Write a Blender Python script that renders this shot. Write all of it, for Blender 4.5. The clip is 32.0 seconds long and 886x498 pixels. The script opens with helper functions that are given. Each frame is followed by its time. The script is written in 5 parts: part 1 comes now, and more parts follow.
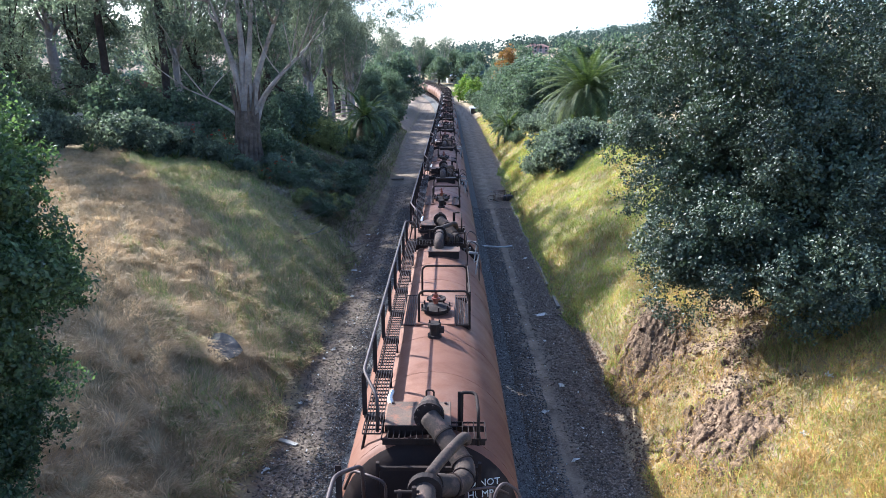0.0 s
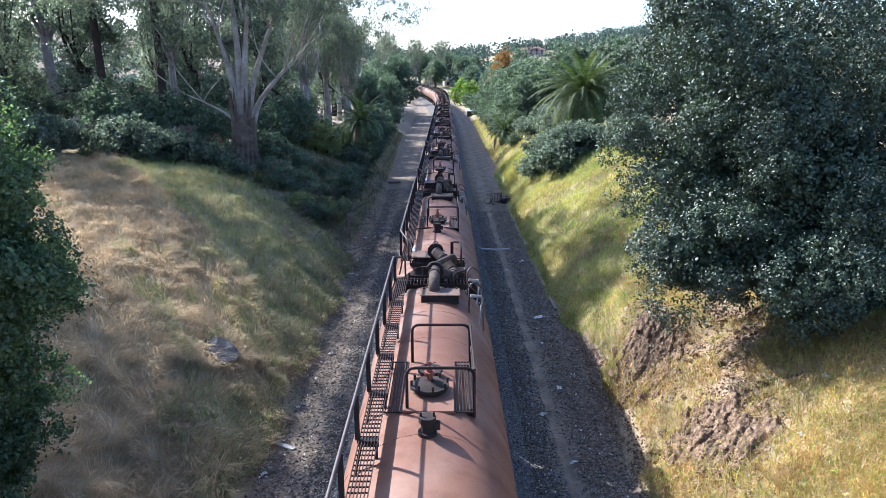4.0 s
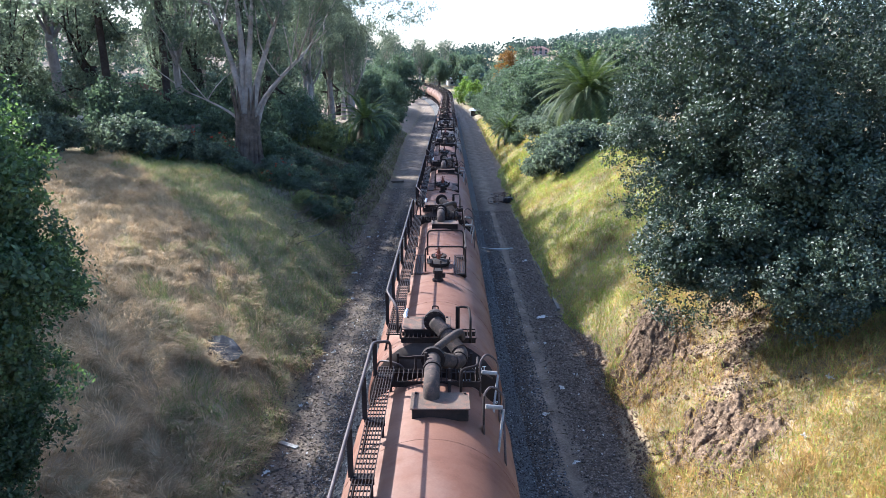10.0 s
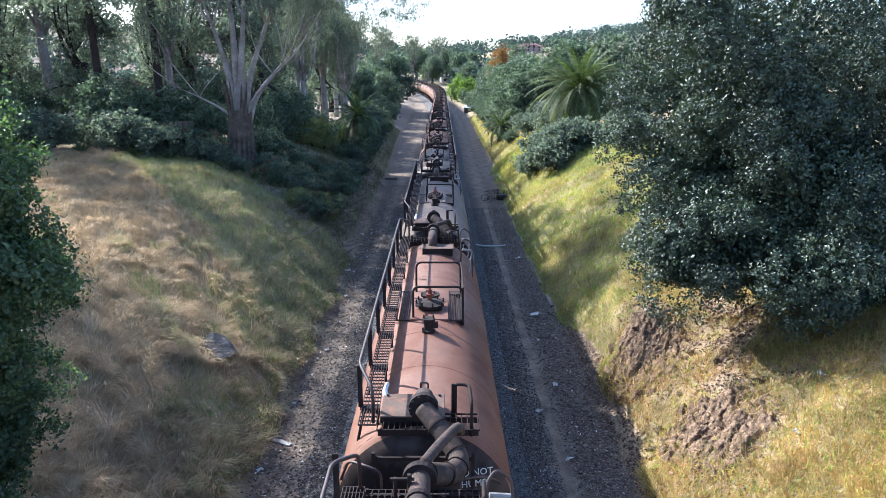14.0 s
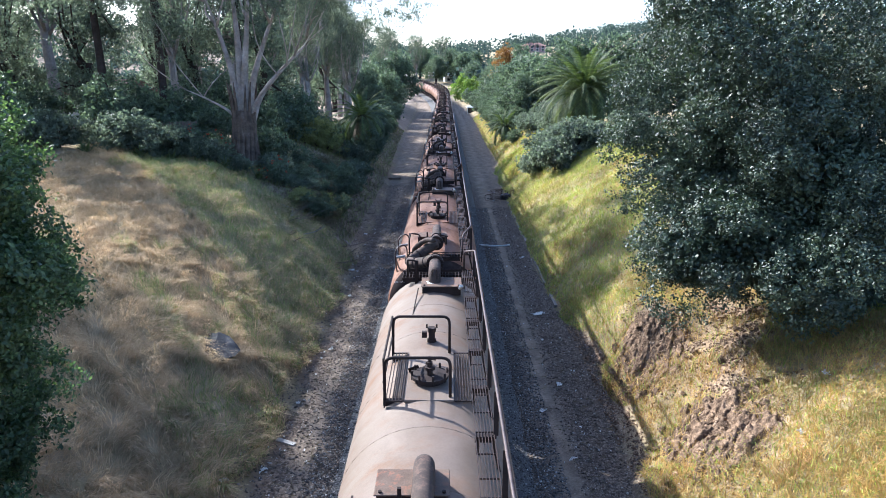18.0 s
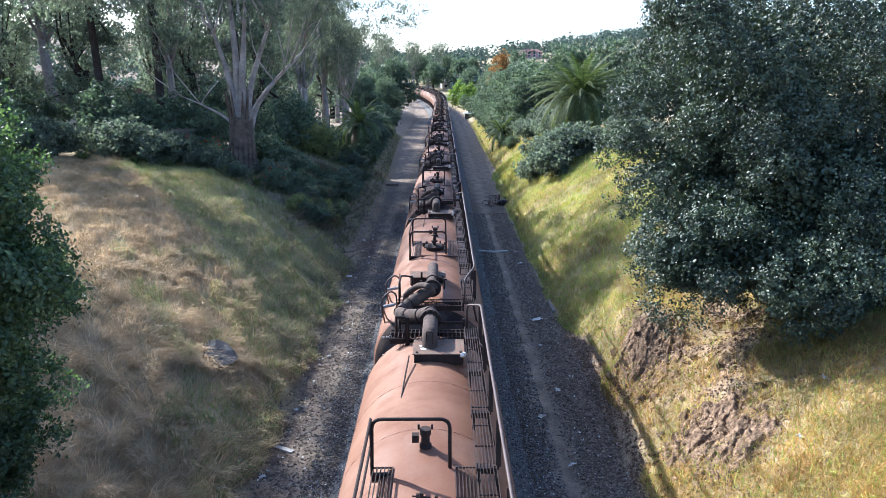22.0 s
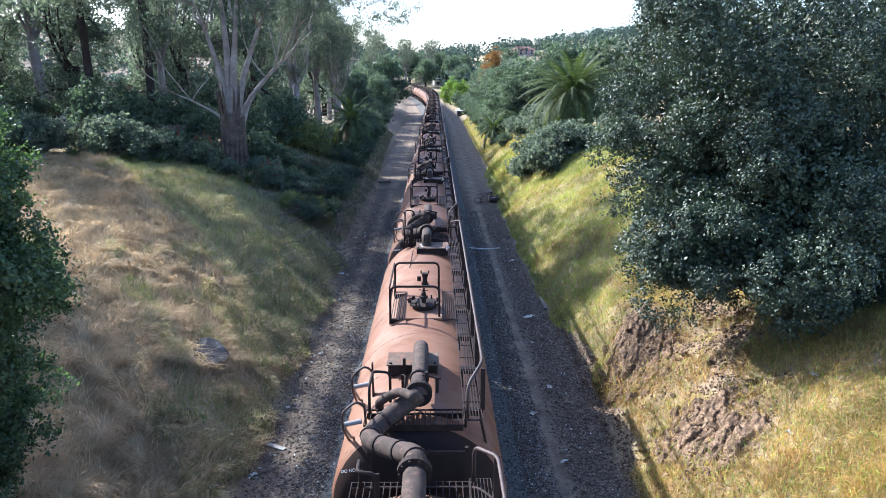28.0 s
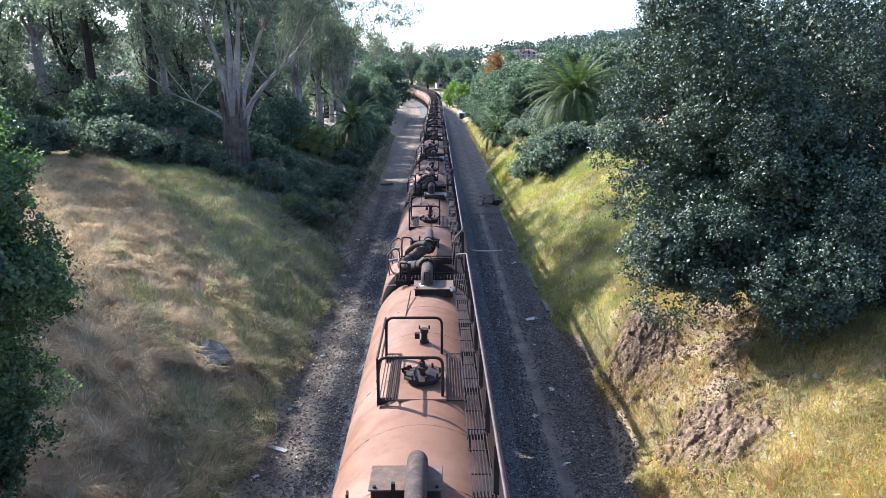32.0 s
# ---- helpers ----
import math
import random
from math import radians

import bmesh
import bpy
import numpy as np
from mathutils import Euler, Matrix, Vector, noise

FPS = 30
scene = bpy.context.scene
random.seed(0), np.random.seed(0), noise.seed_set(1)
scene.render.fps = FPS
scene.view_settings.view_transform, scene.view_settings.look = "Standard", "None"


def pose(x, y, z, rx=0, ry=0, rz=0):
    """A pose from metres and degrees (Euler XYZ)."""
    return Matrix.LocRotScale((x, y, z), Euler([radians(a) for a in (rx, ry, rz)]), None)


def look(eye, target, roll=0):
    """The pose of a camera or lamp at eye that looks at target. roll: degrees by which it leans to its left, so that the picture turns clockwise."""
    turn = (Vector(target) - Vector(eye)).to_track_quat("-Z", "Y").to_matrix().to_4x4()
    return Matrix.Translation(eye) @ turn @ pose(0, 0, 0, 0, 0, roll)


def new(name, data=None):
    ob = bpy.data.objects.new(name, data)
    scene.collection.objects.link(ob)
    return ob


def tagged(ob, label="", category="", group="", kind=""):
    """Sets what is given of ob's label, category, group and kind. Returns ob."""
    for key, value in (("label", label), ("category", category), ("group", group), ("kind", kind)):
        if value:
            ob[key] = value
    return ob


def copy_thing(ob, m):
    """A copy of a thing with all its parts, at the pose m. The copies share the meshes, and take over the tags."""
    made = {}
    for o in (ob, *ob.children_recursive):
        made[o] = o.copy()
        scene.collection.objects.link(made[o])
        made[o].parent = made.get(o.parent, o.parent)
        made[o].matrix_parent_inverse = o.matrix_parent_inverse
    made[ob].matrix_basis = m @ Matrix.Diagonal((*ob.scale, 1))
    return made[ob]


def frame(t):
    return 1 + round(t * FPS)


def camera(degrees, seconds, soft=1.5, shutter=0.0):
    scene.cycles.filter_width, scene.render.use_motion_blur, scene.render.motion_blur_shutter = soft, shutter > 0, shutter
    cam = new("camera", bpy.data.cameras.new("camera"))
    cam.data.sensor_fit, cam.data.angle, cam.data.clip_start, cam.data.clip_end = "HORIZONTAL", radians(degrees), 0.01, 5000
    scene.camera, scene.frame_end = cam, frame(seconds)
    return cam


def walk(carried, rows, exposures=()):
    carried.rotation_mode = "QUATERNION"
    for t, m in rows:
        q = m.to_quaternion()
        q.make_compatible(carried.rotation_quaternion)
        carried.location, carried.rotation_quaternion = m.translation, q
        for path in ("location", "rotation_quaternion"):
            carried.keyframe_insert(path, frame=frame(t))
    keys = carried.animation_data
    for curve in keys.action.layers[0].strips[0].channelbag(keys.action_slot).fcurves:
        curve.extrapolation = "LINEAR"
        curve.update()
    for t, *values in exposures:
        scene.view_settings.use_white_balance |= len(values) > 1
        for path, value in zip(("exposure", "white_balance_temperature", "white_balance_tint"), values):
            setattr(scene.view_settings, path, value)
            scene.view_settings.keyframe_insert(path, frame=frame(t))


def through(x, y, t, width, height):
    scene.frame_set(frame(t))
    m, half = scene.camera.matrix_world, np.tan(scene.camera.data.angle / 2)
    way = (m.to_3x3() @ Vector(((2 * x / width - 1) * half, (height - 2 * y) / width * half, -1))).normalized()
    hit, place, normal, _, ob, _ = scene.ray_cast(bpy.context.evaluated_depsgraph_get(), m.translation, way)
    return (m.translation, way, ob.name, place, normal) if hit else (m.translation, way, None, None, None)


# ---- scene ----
EYE = (0.28, 0.0, 9.45)
SWAY = [  # seconds, turn to the left, tilt down, lean, in degrees
    (0.0, 0.445, 14.597, -0.046), (0.5, 0.410, 14.613, 0.061), (1.0, 0.445, 14.708, 0.001), (1.5, 0.449, 14.751, 0.011), (2.0, 0.568, 14.604, -0.044),
    (2.5, 0.521, 14.527, -0.049), (3.0, 0.358, 14.459, -0.017), (3.5, 0.259, 14.406, 0.096), (5.5, 0.107, 14.301, 0.201), (6.0, 0.062, 14.339, 0.172),
    (6.5, 0.136, 14.424, 0.150), (7.0, 0.129, 14.406, 0.147), (7.5, 0.250, 14.406, 0.102), (8.0, 0.408, 14.415, 0.088), (8.5, 0.448, 14.405, 0.021),
    (9.0, 0.451, 14.401, -0.000), (9.5, 0.509, 14.391, -0.036), (10.0, 0.465, 14.405, 0.014), (10.5, 0.485, 14.455, -0.009), (11.0, 0.596, 14.458, -0.097),
    (11.5, 0.730, 14.506, -0.189), (12.0, 0.852, 14.522, -0.226), (12.5, 0.742, 14.436, -0.233), (13.0, 0.311, 14.394, -0.088), (13.5, 0.097, 14.626, -0.032),
    (14.0, -0.098, 14.647, -0.067), (14.5, -0.220, 14.533, -0.091), (16.5, -0.081, 14.508, -0.073), (17.0, 0.063, 14.655, 0.034), (17.5, 0.126, 14.685, 0.154),
    (18.0, 0.213, 14.665, 0.043), (18.5, 0.448, 14.937, -0.063), (19.0, 0.447, 15.073, -0.075), (19.5, -0.182, 14.814, 0.100), (20.0, -0.458, 14.491, 0.157),
    (20.5, -0.397, 14.302, 0.251), (21.0, -0.287, 14.229, 0.266), (21.5, -0.125, 14.108, 0.259), (22.0, 0.034, 14.177, 0.245), (22.5, -0.015, 14.338, 0.170),
    (23.0, -0.204, 14.384, 0.159), (23.5, -0.181, 14.309, 0.155), (24.0, -0.283, 14.394, 0.204), (24.5, -0.352, 14.447, 0.206), (25.0, -0.346, 14.497, 0.164),
    (25.5, -0.412, 14.617, 0.166), (27.5, -0.454, 14.514, 0.046), (28.0, -0.637, 14.396, 0.044), (28.5, -0.921, 14.347, 0.099), (29.0, -0.999, 14.369, 0.152),
    (29.5, -0.697, 14.395, 0.040), (30.0, -0.508, 14.401, 0.002), (30.5, -0.438, 14.328, -0.008), (31.0, -0.409, 14.246, 0.027), (31.5, -0.423, 14.217, 0.023),
    (32.0, -0.456, 14.208, 0.047),
]


def view(turn, tilt, lean):
    f = Vector((-math.sin(radians(turn)) * math.cos(radians(tilt)), math.cos(radians(turn)) * math.cos(radians(tilt)), -math.sin(radians(tilt))))
    return look(EYE, Vector(EYE) + f * 10, -lean)


cam = camera(65, 32.0, soft=0.72, shutter=0.0)
walk(cam, [(t, view(a, b, c)) for t, a, b, c in SWAY], [(0, 1.62, 5050, 13), (32, 1.62, 5050, 13)])

# ---- light ----
SUN_FROM = Vector((-1.17, 0.98, 1.0)).normalized()
world = bpy.data.worlds.new("sky")
scene.world = world
world.use_nodes = True
wn = world.node_tree.nodes
sky = wn.new("ShaderNodeTexSky")
sky.sky_type, sky.sun_disc = "NISHITA", False
sky.sun_elevation = math.asin(SUN_FROM.z)
sky.sun_rotation = math.atan2(SUN_FROM.x, SUN_FROM.y)
sky.air_density, sky.dust_density, sky.ozone_density = 1.0, 1.8, 1.0
wn["Background"].inputs["Strength"].default_value = 0.125
world.node_tree.links.new(sky.outputs[0], wn["Background"].inputs["Color"])
sun_data = bpy.data.lights.new("sun", "SUN")
sun_data.energy, sun_data.angle, sun_data.color = 5.0, radians(0.53), (1.0, 0.89, 0.7)
sun = new("sun", sun_data)
sun.matrix_world = look(SUN_FROM * 80, (0, 0, 0))

# ---- materials ----


def shader(name):
    m = bpy.data.materials.new(name)
    m.use_nodes = True
    return m, m.node_tree.nodes, m.node_tree.links


def ramp_node(nodes, links, source, stops):
    r = nodes.new("ShaderNodeValToRGB")
    e = r.color_ramp.elements
    while len(e) < len(stops):
        e.new(0.5)
    for el, (p, c) in zip(e, stops):
        el.position, el.color = p, (*c, 1)
    links.new(source, r.inputs[0])
    return r.outputs[0]


def noise_node(nodes, links, scale, detail=4.0, rough=0.6, vector=None, stretch=None):
    n = nodes.new("ShaderNodeTexNoise")
    n.inputs["Scale"].default_value, n.inputs["Detail"].default_value, n.inputs["Roughness"].default_value = scale, detail, rough
    if stretch:
        mp = nodes.new("ShaderNodeMapping")
        mp.inputs["Scale"].default_value = stretch
        links.new(vector, mp.inputs[0])
        vector = mp.outputs[0]
    if vector:
        links.new(vector, n.inputs["Vector"])
    return n.outputs[0]


def mixed(nodes, links, fac, a, b, kind="MIX"):
    m = nodes.new("ShaderNodeMix")
    m.data_type, m.blend_type = "RGBA", kind
    for socket, v in ((m.inputs[0], fac), (m.inputs[6], a), (m.inputs[7], b)):
        if isinstance(v, (int, float)):
            socket.default_value = v
        elif isinstance(v, tuple):
            socket.default_value = (*v, 1)
        else:
            links.new(v, socket)
    return m.outputs[2]


def bumped(nodes, links, height, strength, distance):
    b = nodes.new("ShaderNodeBump")
    b.inputs["Strength"].default_value, b.inputs["Distance"].default_value = strength, distance
    links.new(height, b.inputs["Height"])
    links.new(b.outputs[0], nodes["Principled BSDF"].inputs["Normal"])


def surface(name, stops, scale=3.0, rough=0.7, metal=0.0, bump=0.3, fine=40.0, dist=0.01, dirt=None, random_tint=0.0):
    """Two scales of variation: a broad colour ramp, fine grain in relief and roughness, and worn patches."""
    m, n, l = shader(name)
    p = n["Principled BSDF"]
    co = n.new("ShaderNodeTexCoord").outputs["Object"]
    col = ramp_node(n, l, noise_node(n, l, scale, 5, 0.65, co), stops)
    g = noise_node(n, l, fine, 3, 0.6, co)
    col = mixed(n, l, 0.35, col, ramp_node(n, l, g, [(0.3, (0.35, 0.35, 0.35)), (0.7, (1.0, 1.0, 1.0))]), "MULTIPLY")
    if dirt:
        f = ramp_node(n, l, noise_node(n, l, scale * 2.7, 6, 0.7, co), [(0.52, (0, 0, 0)), (0.66, (1, 1, 1))])
        col = mixed(n, l, f, col, dirt)
    if random_tint:
        info = n.new("ShaderNodeObjectInfo").outputs["Random"]
        col = mixed(n, l, random_tint, col, ramp_node(n, l, info, [(0.0, (0.45, 0.42, 0.4)), (0.5, (0.9, 0.85, 0.8)), (1.0, (1.0, 1.0, 1.0))]), "MULTIPLY")
    l.new(col, p.inputs["Base Color"])
    p.inputs["Roughness"].default_value, p.inputs["Metallic"].default_value = rough, metal
    if bump:
        bumped(n, l, g, bump, dist)
    return m


def foliage(name, dark, light, rough=0.5, through=0.25, spec=0.5, glow=(1.25, 1.45, 0.75)):
    """Leaves: colour by leaf and by clump, gloss, and some light through the blade."""
    m, n, l = shader(name)
    p = n["Principled BSDF"]
    ri = n.new("ShaderNodeNewGeometry").outputs["Random Per Island"]
    co = n.new("ShaderNodeTexCoord").outputs["Object"]
    col = ramp_node(n, l, ri, [(0.0, dark), (0.75, tuple((a + b) / 2 for a, b in zip(dark, light))), (1.0, light)])
    big = ramp_node(n, l, noise_node(n, l, 0.7, 3, 0.6, co), [(0.35, (0.6, 0.62, 0.6)), (0.65, (1.1, 1.08, 0.95))])
    col = mixed(n, l, 1.0, col, big, "MULTIPLY")
    l.new(col, p.inputs["Base Color"])
    p.inputs["Roughness"].default_value, p.inputs["Specular IOR Level"].default_value = rough, spec
    t = n.new("ShaderNodeBsdfTranslucent")
    l.new(mixed(n, l, 1.0, col, glow, "MULTIPLY"), t.inputs[0])
    mx = n.new("ShaderNodeMixShader")
    mx.inputs[0].default_value = through
    l.new(p.outputs[0], mx.inputs[1])
    l.new(t.outputs[0], mx.inputs[2])
    l.new(mx.outputs[0], n["Material Output"].inputs[0])
    return m


def tank_paint(name, base, pale, rust, spec=0.25):
    m, n, l = shader(name)
    p = n["Principled BSDF"]
    p.inputs["Specular IOR Level"].default_value = spec
    co = n.new("ShaderNodeTexCoord").outputs["Object"]
    info = n.new("ShaderNodeObjectInfo").outputs["Random"]
    add = n.new("ShaderNodeVectorMath")
    l.new(co, add.inputs[0])
    sc = n.new("ShaderNodeMath")
    sc.operation = "MULTIPLY"
    sc.inputs[1].default_value = 37.0
    l.new(info, sc.inputs[0])
    l.new(sc.outputs[0], add.inputs[1])
    co = add.outputs[0]
    broad = noise_node(n, l, 0.45, 4, 0.6, co)
    col = ramp_node(n, l, broad, [(0.3, base), (0.72, pale)])
    streak = noise_node(n, l, 1.1, 7, 0.68, co, (1.0, 1.5, 0.45))
    f = ramp_node(n, l, streak, [(0.5, (0, 0, 0)), (0.72, (0.6, 0.6, 0.6))])
    col = mixed(n, l, f, col, rust)
    dust = noise_node(n, l, 0.7, 5, 0.6, co, (0.8, 0.5, 0.8))
    col = mixed(n, l, ramp_node(n, l, dust, [(0.52, (0, 0, 0)), (0.75, (0.35, 0.35, 0.35))]), col, (0.35, 0.27, 0.215))
    grain = noise_node(n, l, 30, 4, 0.6, co)
    col = mixed(n, l, 0.35, col, ramp_node(n, l, grain, [(0.3, (0.6, 0.6, 0.6)), (0.7, (1, 1, 1))]), "MULTIPLY")
    l.new(col, p.inputs["Base Color"])
    rr = ramp_node(n, l, streak, [(0.3, (0.58, 0.58, 0.58)), (0.7, (0.85, 0.85, 0.85))])
    l.new(rr, p.inputs["Roughness"])
    bumped(n, l, grain, 0.12, 0.01)
    return m


M = {
    "tank_red": tank_paint("tank_red", (0.146, 0.061, 0.035), (0.226, 0.109, 0.065), (0.1, 0.037, 0.022)),
    "tank_brown": tank_paint("tank_brown", (0.155, 0.068, 0.036), (0.228, 0.116, 0.067), (0.118, 0.048, 0.026)),
    # near-black base: the shade between the cars is put into the heads' colour
    "shade_dark_head": tank_paint("shade_dark_head", (0.014, 0.01, 0.009), (0.03, 0.018, 0.015), (0.04, 0.02, 0.013), 0.12),
    "tank_pale": tank_paint("tank_pale", (0.145, 0.104, 0.076), (0.205, 0.154, 0.116), (0.12, 0.066, 0.04)),
    "tank_rusty": tank_paint("tank_rusty", (0.145, 0.102, 0.072), (0.182, 0.145, 0.113), (0.17, 0.078, 0.032)),
    "dark_steel": surface("dark_steel", [(0.3, (0.012, 0.009, 0.008)), (0.7, (0.042, 0.025, 0.02))], 4, 0.85, 0.0, 0.3, 60),
    "rail_steel": surface("rail_steel", [(0.3, (0.035, 0.022, 0.02)), (0.7, (0.1, 0.066, 0.058))], 6, 0.6, 0.2, 0.2, 60),
    "grate": surface("grate", [(0.3, (0.018, 0.013, 0.011)), (0.7, (0.06, 0.037, 0.03))], 5, 0.6, 0.2, 0.2, 50),
    "plate": surface("plate", [(0.3, (0.09, 0.06, 0.043)), (0.7, (0.165, 0.115, 0.083))], 2.5, 0.75, 0.0, 0.2, 40, dirt=(0.22, 0.1, 0.06)),
    "hose": surface("hose", [(0.3, (0.03, 0.022, 0.018)), (0.7, (0.085, 0.06, 0.046))], 3, 0.88, 0.0, 0.4, 40, dirt=(0.11, 0.066, 0.05)),
    "worn_steel": surface("worn_steel", [(0.3, (0.2, 0.18, 0.16)), (0.7, (0.36, 0.33, 0.3))], 5, 0.6, 0.1, 0.2, 50),
    "white_paint": surface("white_paint", [(0.3, (0.6, 0.58, 0.54)), (0.7, (0.75, 0.74, 0.7))], 5, 0.6, 0, 0.1, 50),
    "red_paint": surface("red_paint", [(0.3, (0.14, 0.035, 0.022)), (0.7, (0.22, 0.055, 0.032))], 5, 0.5, 0.1, 0.1, 50),
    "ballast": surface("ballast", [(0.3, (0.07, 0.068, 0.064)), (0.7, (0.2, 0.192, 0.18))], 16, 0.9, 0, 1.0, 28, 0.04),
    "stone": surface("stone", [(0.3, (0.17, 0.15, 0.135)), (0.7, (0.34, 0.31, 0.28))], 2, 0.85, 0, 0.8, 12, 0.05, random_tint=0.6),
    "dark_stone": surface("dark_stone", [(0.3, (0.03, 0.03, 0.031)), (0.6, (0.07, 0.068, 0.068)), (0.78, (0.17, 0.16, 0.15))], 2.2, 0.85, 0, 0.9, 9, 0.06),
    "concrete": surface("concrete", [(0.3, (0.1, 0.085, 0.07)), (0.7, (0.3, 0.265, 0.225))], 1.5, 0.85, 0, 0.4, 25),
    "timber": surface("timber", [(0.3, (0.1, 0.075, 0.055)), (0.7, (0.22, 0.17, 0.13))], 3, 0.85, 0, 0.5, 30),
    "grey_timber": surface("grey_timber", [(0.3, (0.25, 0.23, 0.2)), (0.7, (0.42, 0.4, 0.36))], 3, 0.85, 0, 0.5, 30),
    "bark_pale": surface("bark_pale", [(0.3, (0.17, 0.142, 0.12)), (0.5, (0.31, 0.262, 0.228)), (0.75, (0.48, 0.42, 0.375))], 1.3, 0.8, 0, 0.6, 9, 0.03),
    "bark_fibre": surface("bark_fibre", [(0.3, (0.045, 0.033, 0.025)), (0.5, (0.112, 0.083, 0.063)), (0.75, (0.2, 0.155, 0.12))], 1.6, 0.9, 0, 1.0, 7, 0.08),
    "brown_rock": surface("brown_rock", [(0.32, (0.08, 0.054, 0.036)), (0.5, (0.2, 0.138, 0.09)), (0.68, (0.4, 0.28, 0.18))], 5.5, 0.95, 0, 1.0, 14, 0.09, random_tint=0.4),
    "bark_dark": surface("bark_dark", [(0.3, (0.025, 0.019, 0.016)), (0.7, (0.075, 0.058, 0.048))], 2, 0.9, 0, 0.8, 10, 0.05),
    "leaf_oak": foliage("leaf_oak", (0.022, 0.038, 0.025), (0.13, 0.165, 0.105), 0.5, 0.1, 0.45),
    "leaf_near": foliage("leaf_near", (0.045, 0.078, 0.042), (0.19, 0.25, 0.13), 0.45, 0.48, 0.45),
    "leaf_gum": foliage("leaf_gum", (0.09, 0.105, 0.09), (0.23, 0.245, 0.195), 0.6, 0.5, 0.3, (1.1, 1.2, 0.9)),
    "leaf_broad": foliage("leaf_broad", (0.07, 0.096, 0.07), (0.185, 0.222, 0.16), 0.5, 0.55, 0.5, (1.15, 1.3, 0.95)),
    "leaf_dark": foliage("leaf_dark", (0.088, 0.108, 0.092), (0.22, 0.25, 0.212), 0.5, 0.65, 0.5, (1.2, 1.3, 1.0)),
    "leaf_far": foliage("leaf_far", (0.05, 0.075, 0.075), (0.11, 0.14, 0.125), 0.9, 0.35, 0.1, (1.05, 1.15, 1.0)),
    "leaf_lime": foliage("leaf_lime", (0.12, 0.19, 0.03), (0.3, 0.38, 0.07), 0.5, 0.35, 0.4),
    "leaf_yellow": foliage("leaf_yellow", (0.17, 0.18, 0.07), (0.34, 0.34, 0.15), 0.5, 0.35, 0.4),
    "leaf_orange": foliage("leaf_orange", (0.2, 0.09, 0.03), (0.4, 0.2, 0.06), 0.6, 0.3, 0.3),
    "leaf_palm": foliage("leaf_palm", (0.05, 0.07, 0.03), (0.165, 0.19, 0.08), 0.65, 0.3, 0.2),
    "leaf_dead": foliage("leaf_dead", (0.09, 0.07, 0.05), (0.26, 0.21, 0.15), 0.7, 0.2, 0.2),
    "leaf_dry": foliage("leaf_dry", (0.11, 0.095, 0.065), (0.3, 0.265, 0.18), 0.7, 0.4, 0.2, (1.1, 1.05, 0.85)),
    "flower_red": foliage("flower_red", (0.3, 0.04, 0.02), (0.5, 0.1, 0.05), 0.6, 0.2, 0.2),
    "grass_dry": foliage("grass_dry", (0.42, 0.295, 0.175), (0.8, 0.615, 0.39), 0.7, 0.35, 0.2, (1.0, 0.97, 0.88)),
    "grass_green": foliage("grass_green", (0.15, 0.185, 0.065), (0.4, 0.45, 0.18), 0.6, 0.35, 0.2, (1.1, 1.2, 0.7)),
    "grass_fresh": foliage("grass_fresh", (0.2, 0.3, 0.06), (0.62, 0.68, 0.18), 0.6, 0.4, 0.2, (1.1, 1.1, 0.6)),
    "grass_gold": foliage("grass_gold", (0.43, 0.29, 0.11), (0.72, 0.52, 0.22), 0.65, 0.35, 0.2, (1.05, 1.0, 0.7)),
    "grass_russet": foliage("grass_russet", (0.3, 0.17, 0.075), (0.62, 0.4, 0.2), 0.65, 0.35, 0.2, (1.05, 1.0, 0.75)),
    "render_white": surface("render_white", [(0.3, (0.6, 0.58, 0.54)), (0.7, (0.76, 0.75, 0.72))], 1.0, 0.8, 0, 0.1, 20),
    "render_pink": surface("render_pink", [(0.3, (0.45, 0.26, 0.22)), (0.7, (0.55, 0.35, 0.3))], 0.5, 0.8, 0, 0.1, 20),
    "roof_tile": surface("roof_tile", [(0.3, (0.2, 0.1, 0.07)), (0.7, (0.3, 0.16, 0.12))], 2, 0.8, 0, 0.3, 8),
    "roof_metal": surface("roof_metal", [(0.3, (0.5, 0.52, 0.53)), (0.7, (0.66, 0.68, 0.7))], 1, 0.4, 0.3, 0.1, 20),
    "glass_dark": surface("glass_dark", [(0.3, (0.02, 0.025, 0.03)), (0.7, (0.04, 0.045, 0.05))], 1, 0.1, 0, 0, 20),
    "black_bag": surface("black_bag", [(0.3, (0.012, 0.012, 0.014)), (0.7, (0.03, 0.03, 0.035))], 4, 0.35, 0, 0.6, 15, 0.03),
    "paper": surface("paper", [(0.3, (0.6, 0.58, 0.53)), (0.7, (0.78, 0.76, 0.7))], 6, 0.8, 0, 0.4, 20, 0.02),
}


def pebble_material(name, stops):
    m, n, l = shader(name)
    ri = n.new("ShaderNodeNewGeometry").outputs["Random Per Island"]
    co = n.new("ShaderNodeTexCoord").outputs["Object"]
    col = ramp_node(n, l, ri, stops)
    col = mixed(n, l, 0.5, col, ramp_node(n, l, noise_node(n, l, 60, 3, 0.6, co), [(0.3, (0.55, 0.55, 0.55)), (0.7, (1.1, 1.1, 1.1))]), "MULTIPLY")
    l.new(col, n["Principled BSDF"].inputs["Base Color"])
    n["Principled BSDF"].inputs["Roughness"].default_value = 0.85
    return m


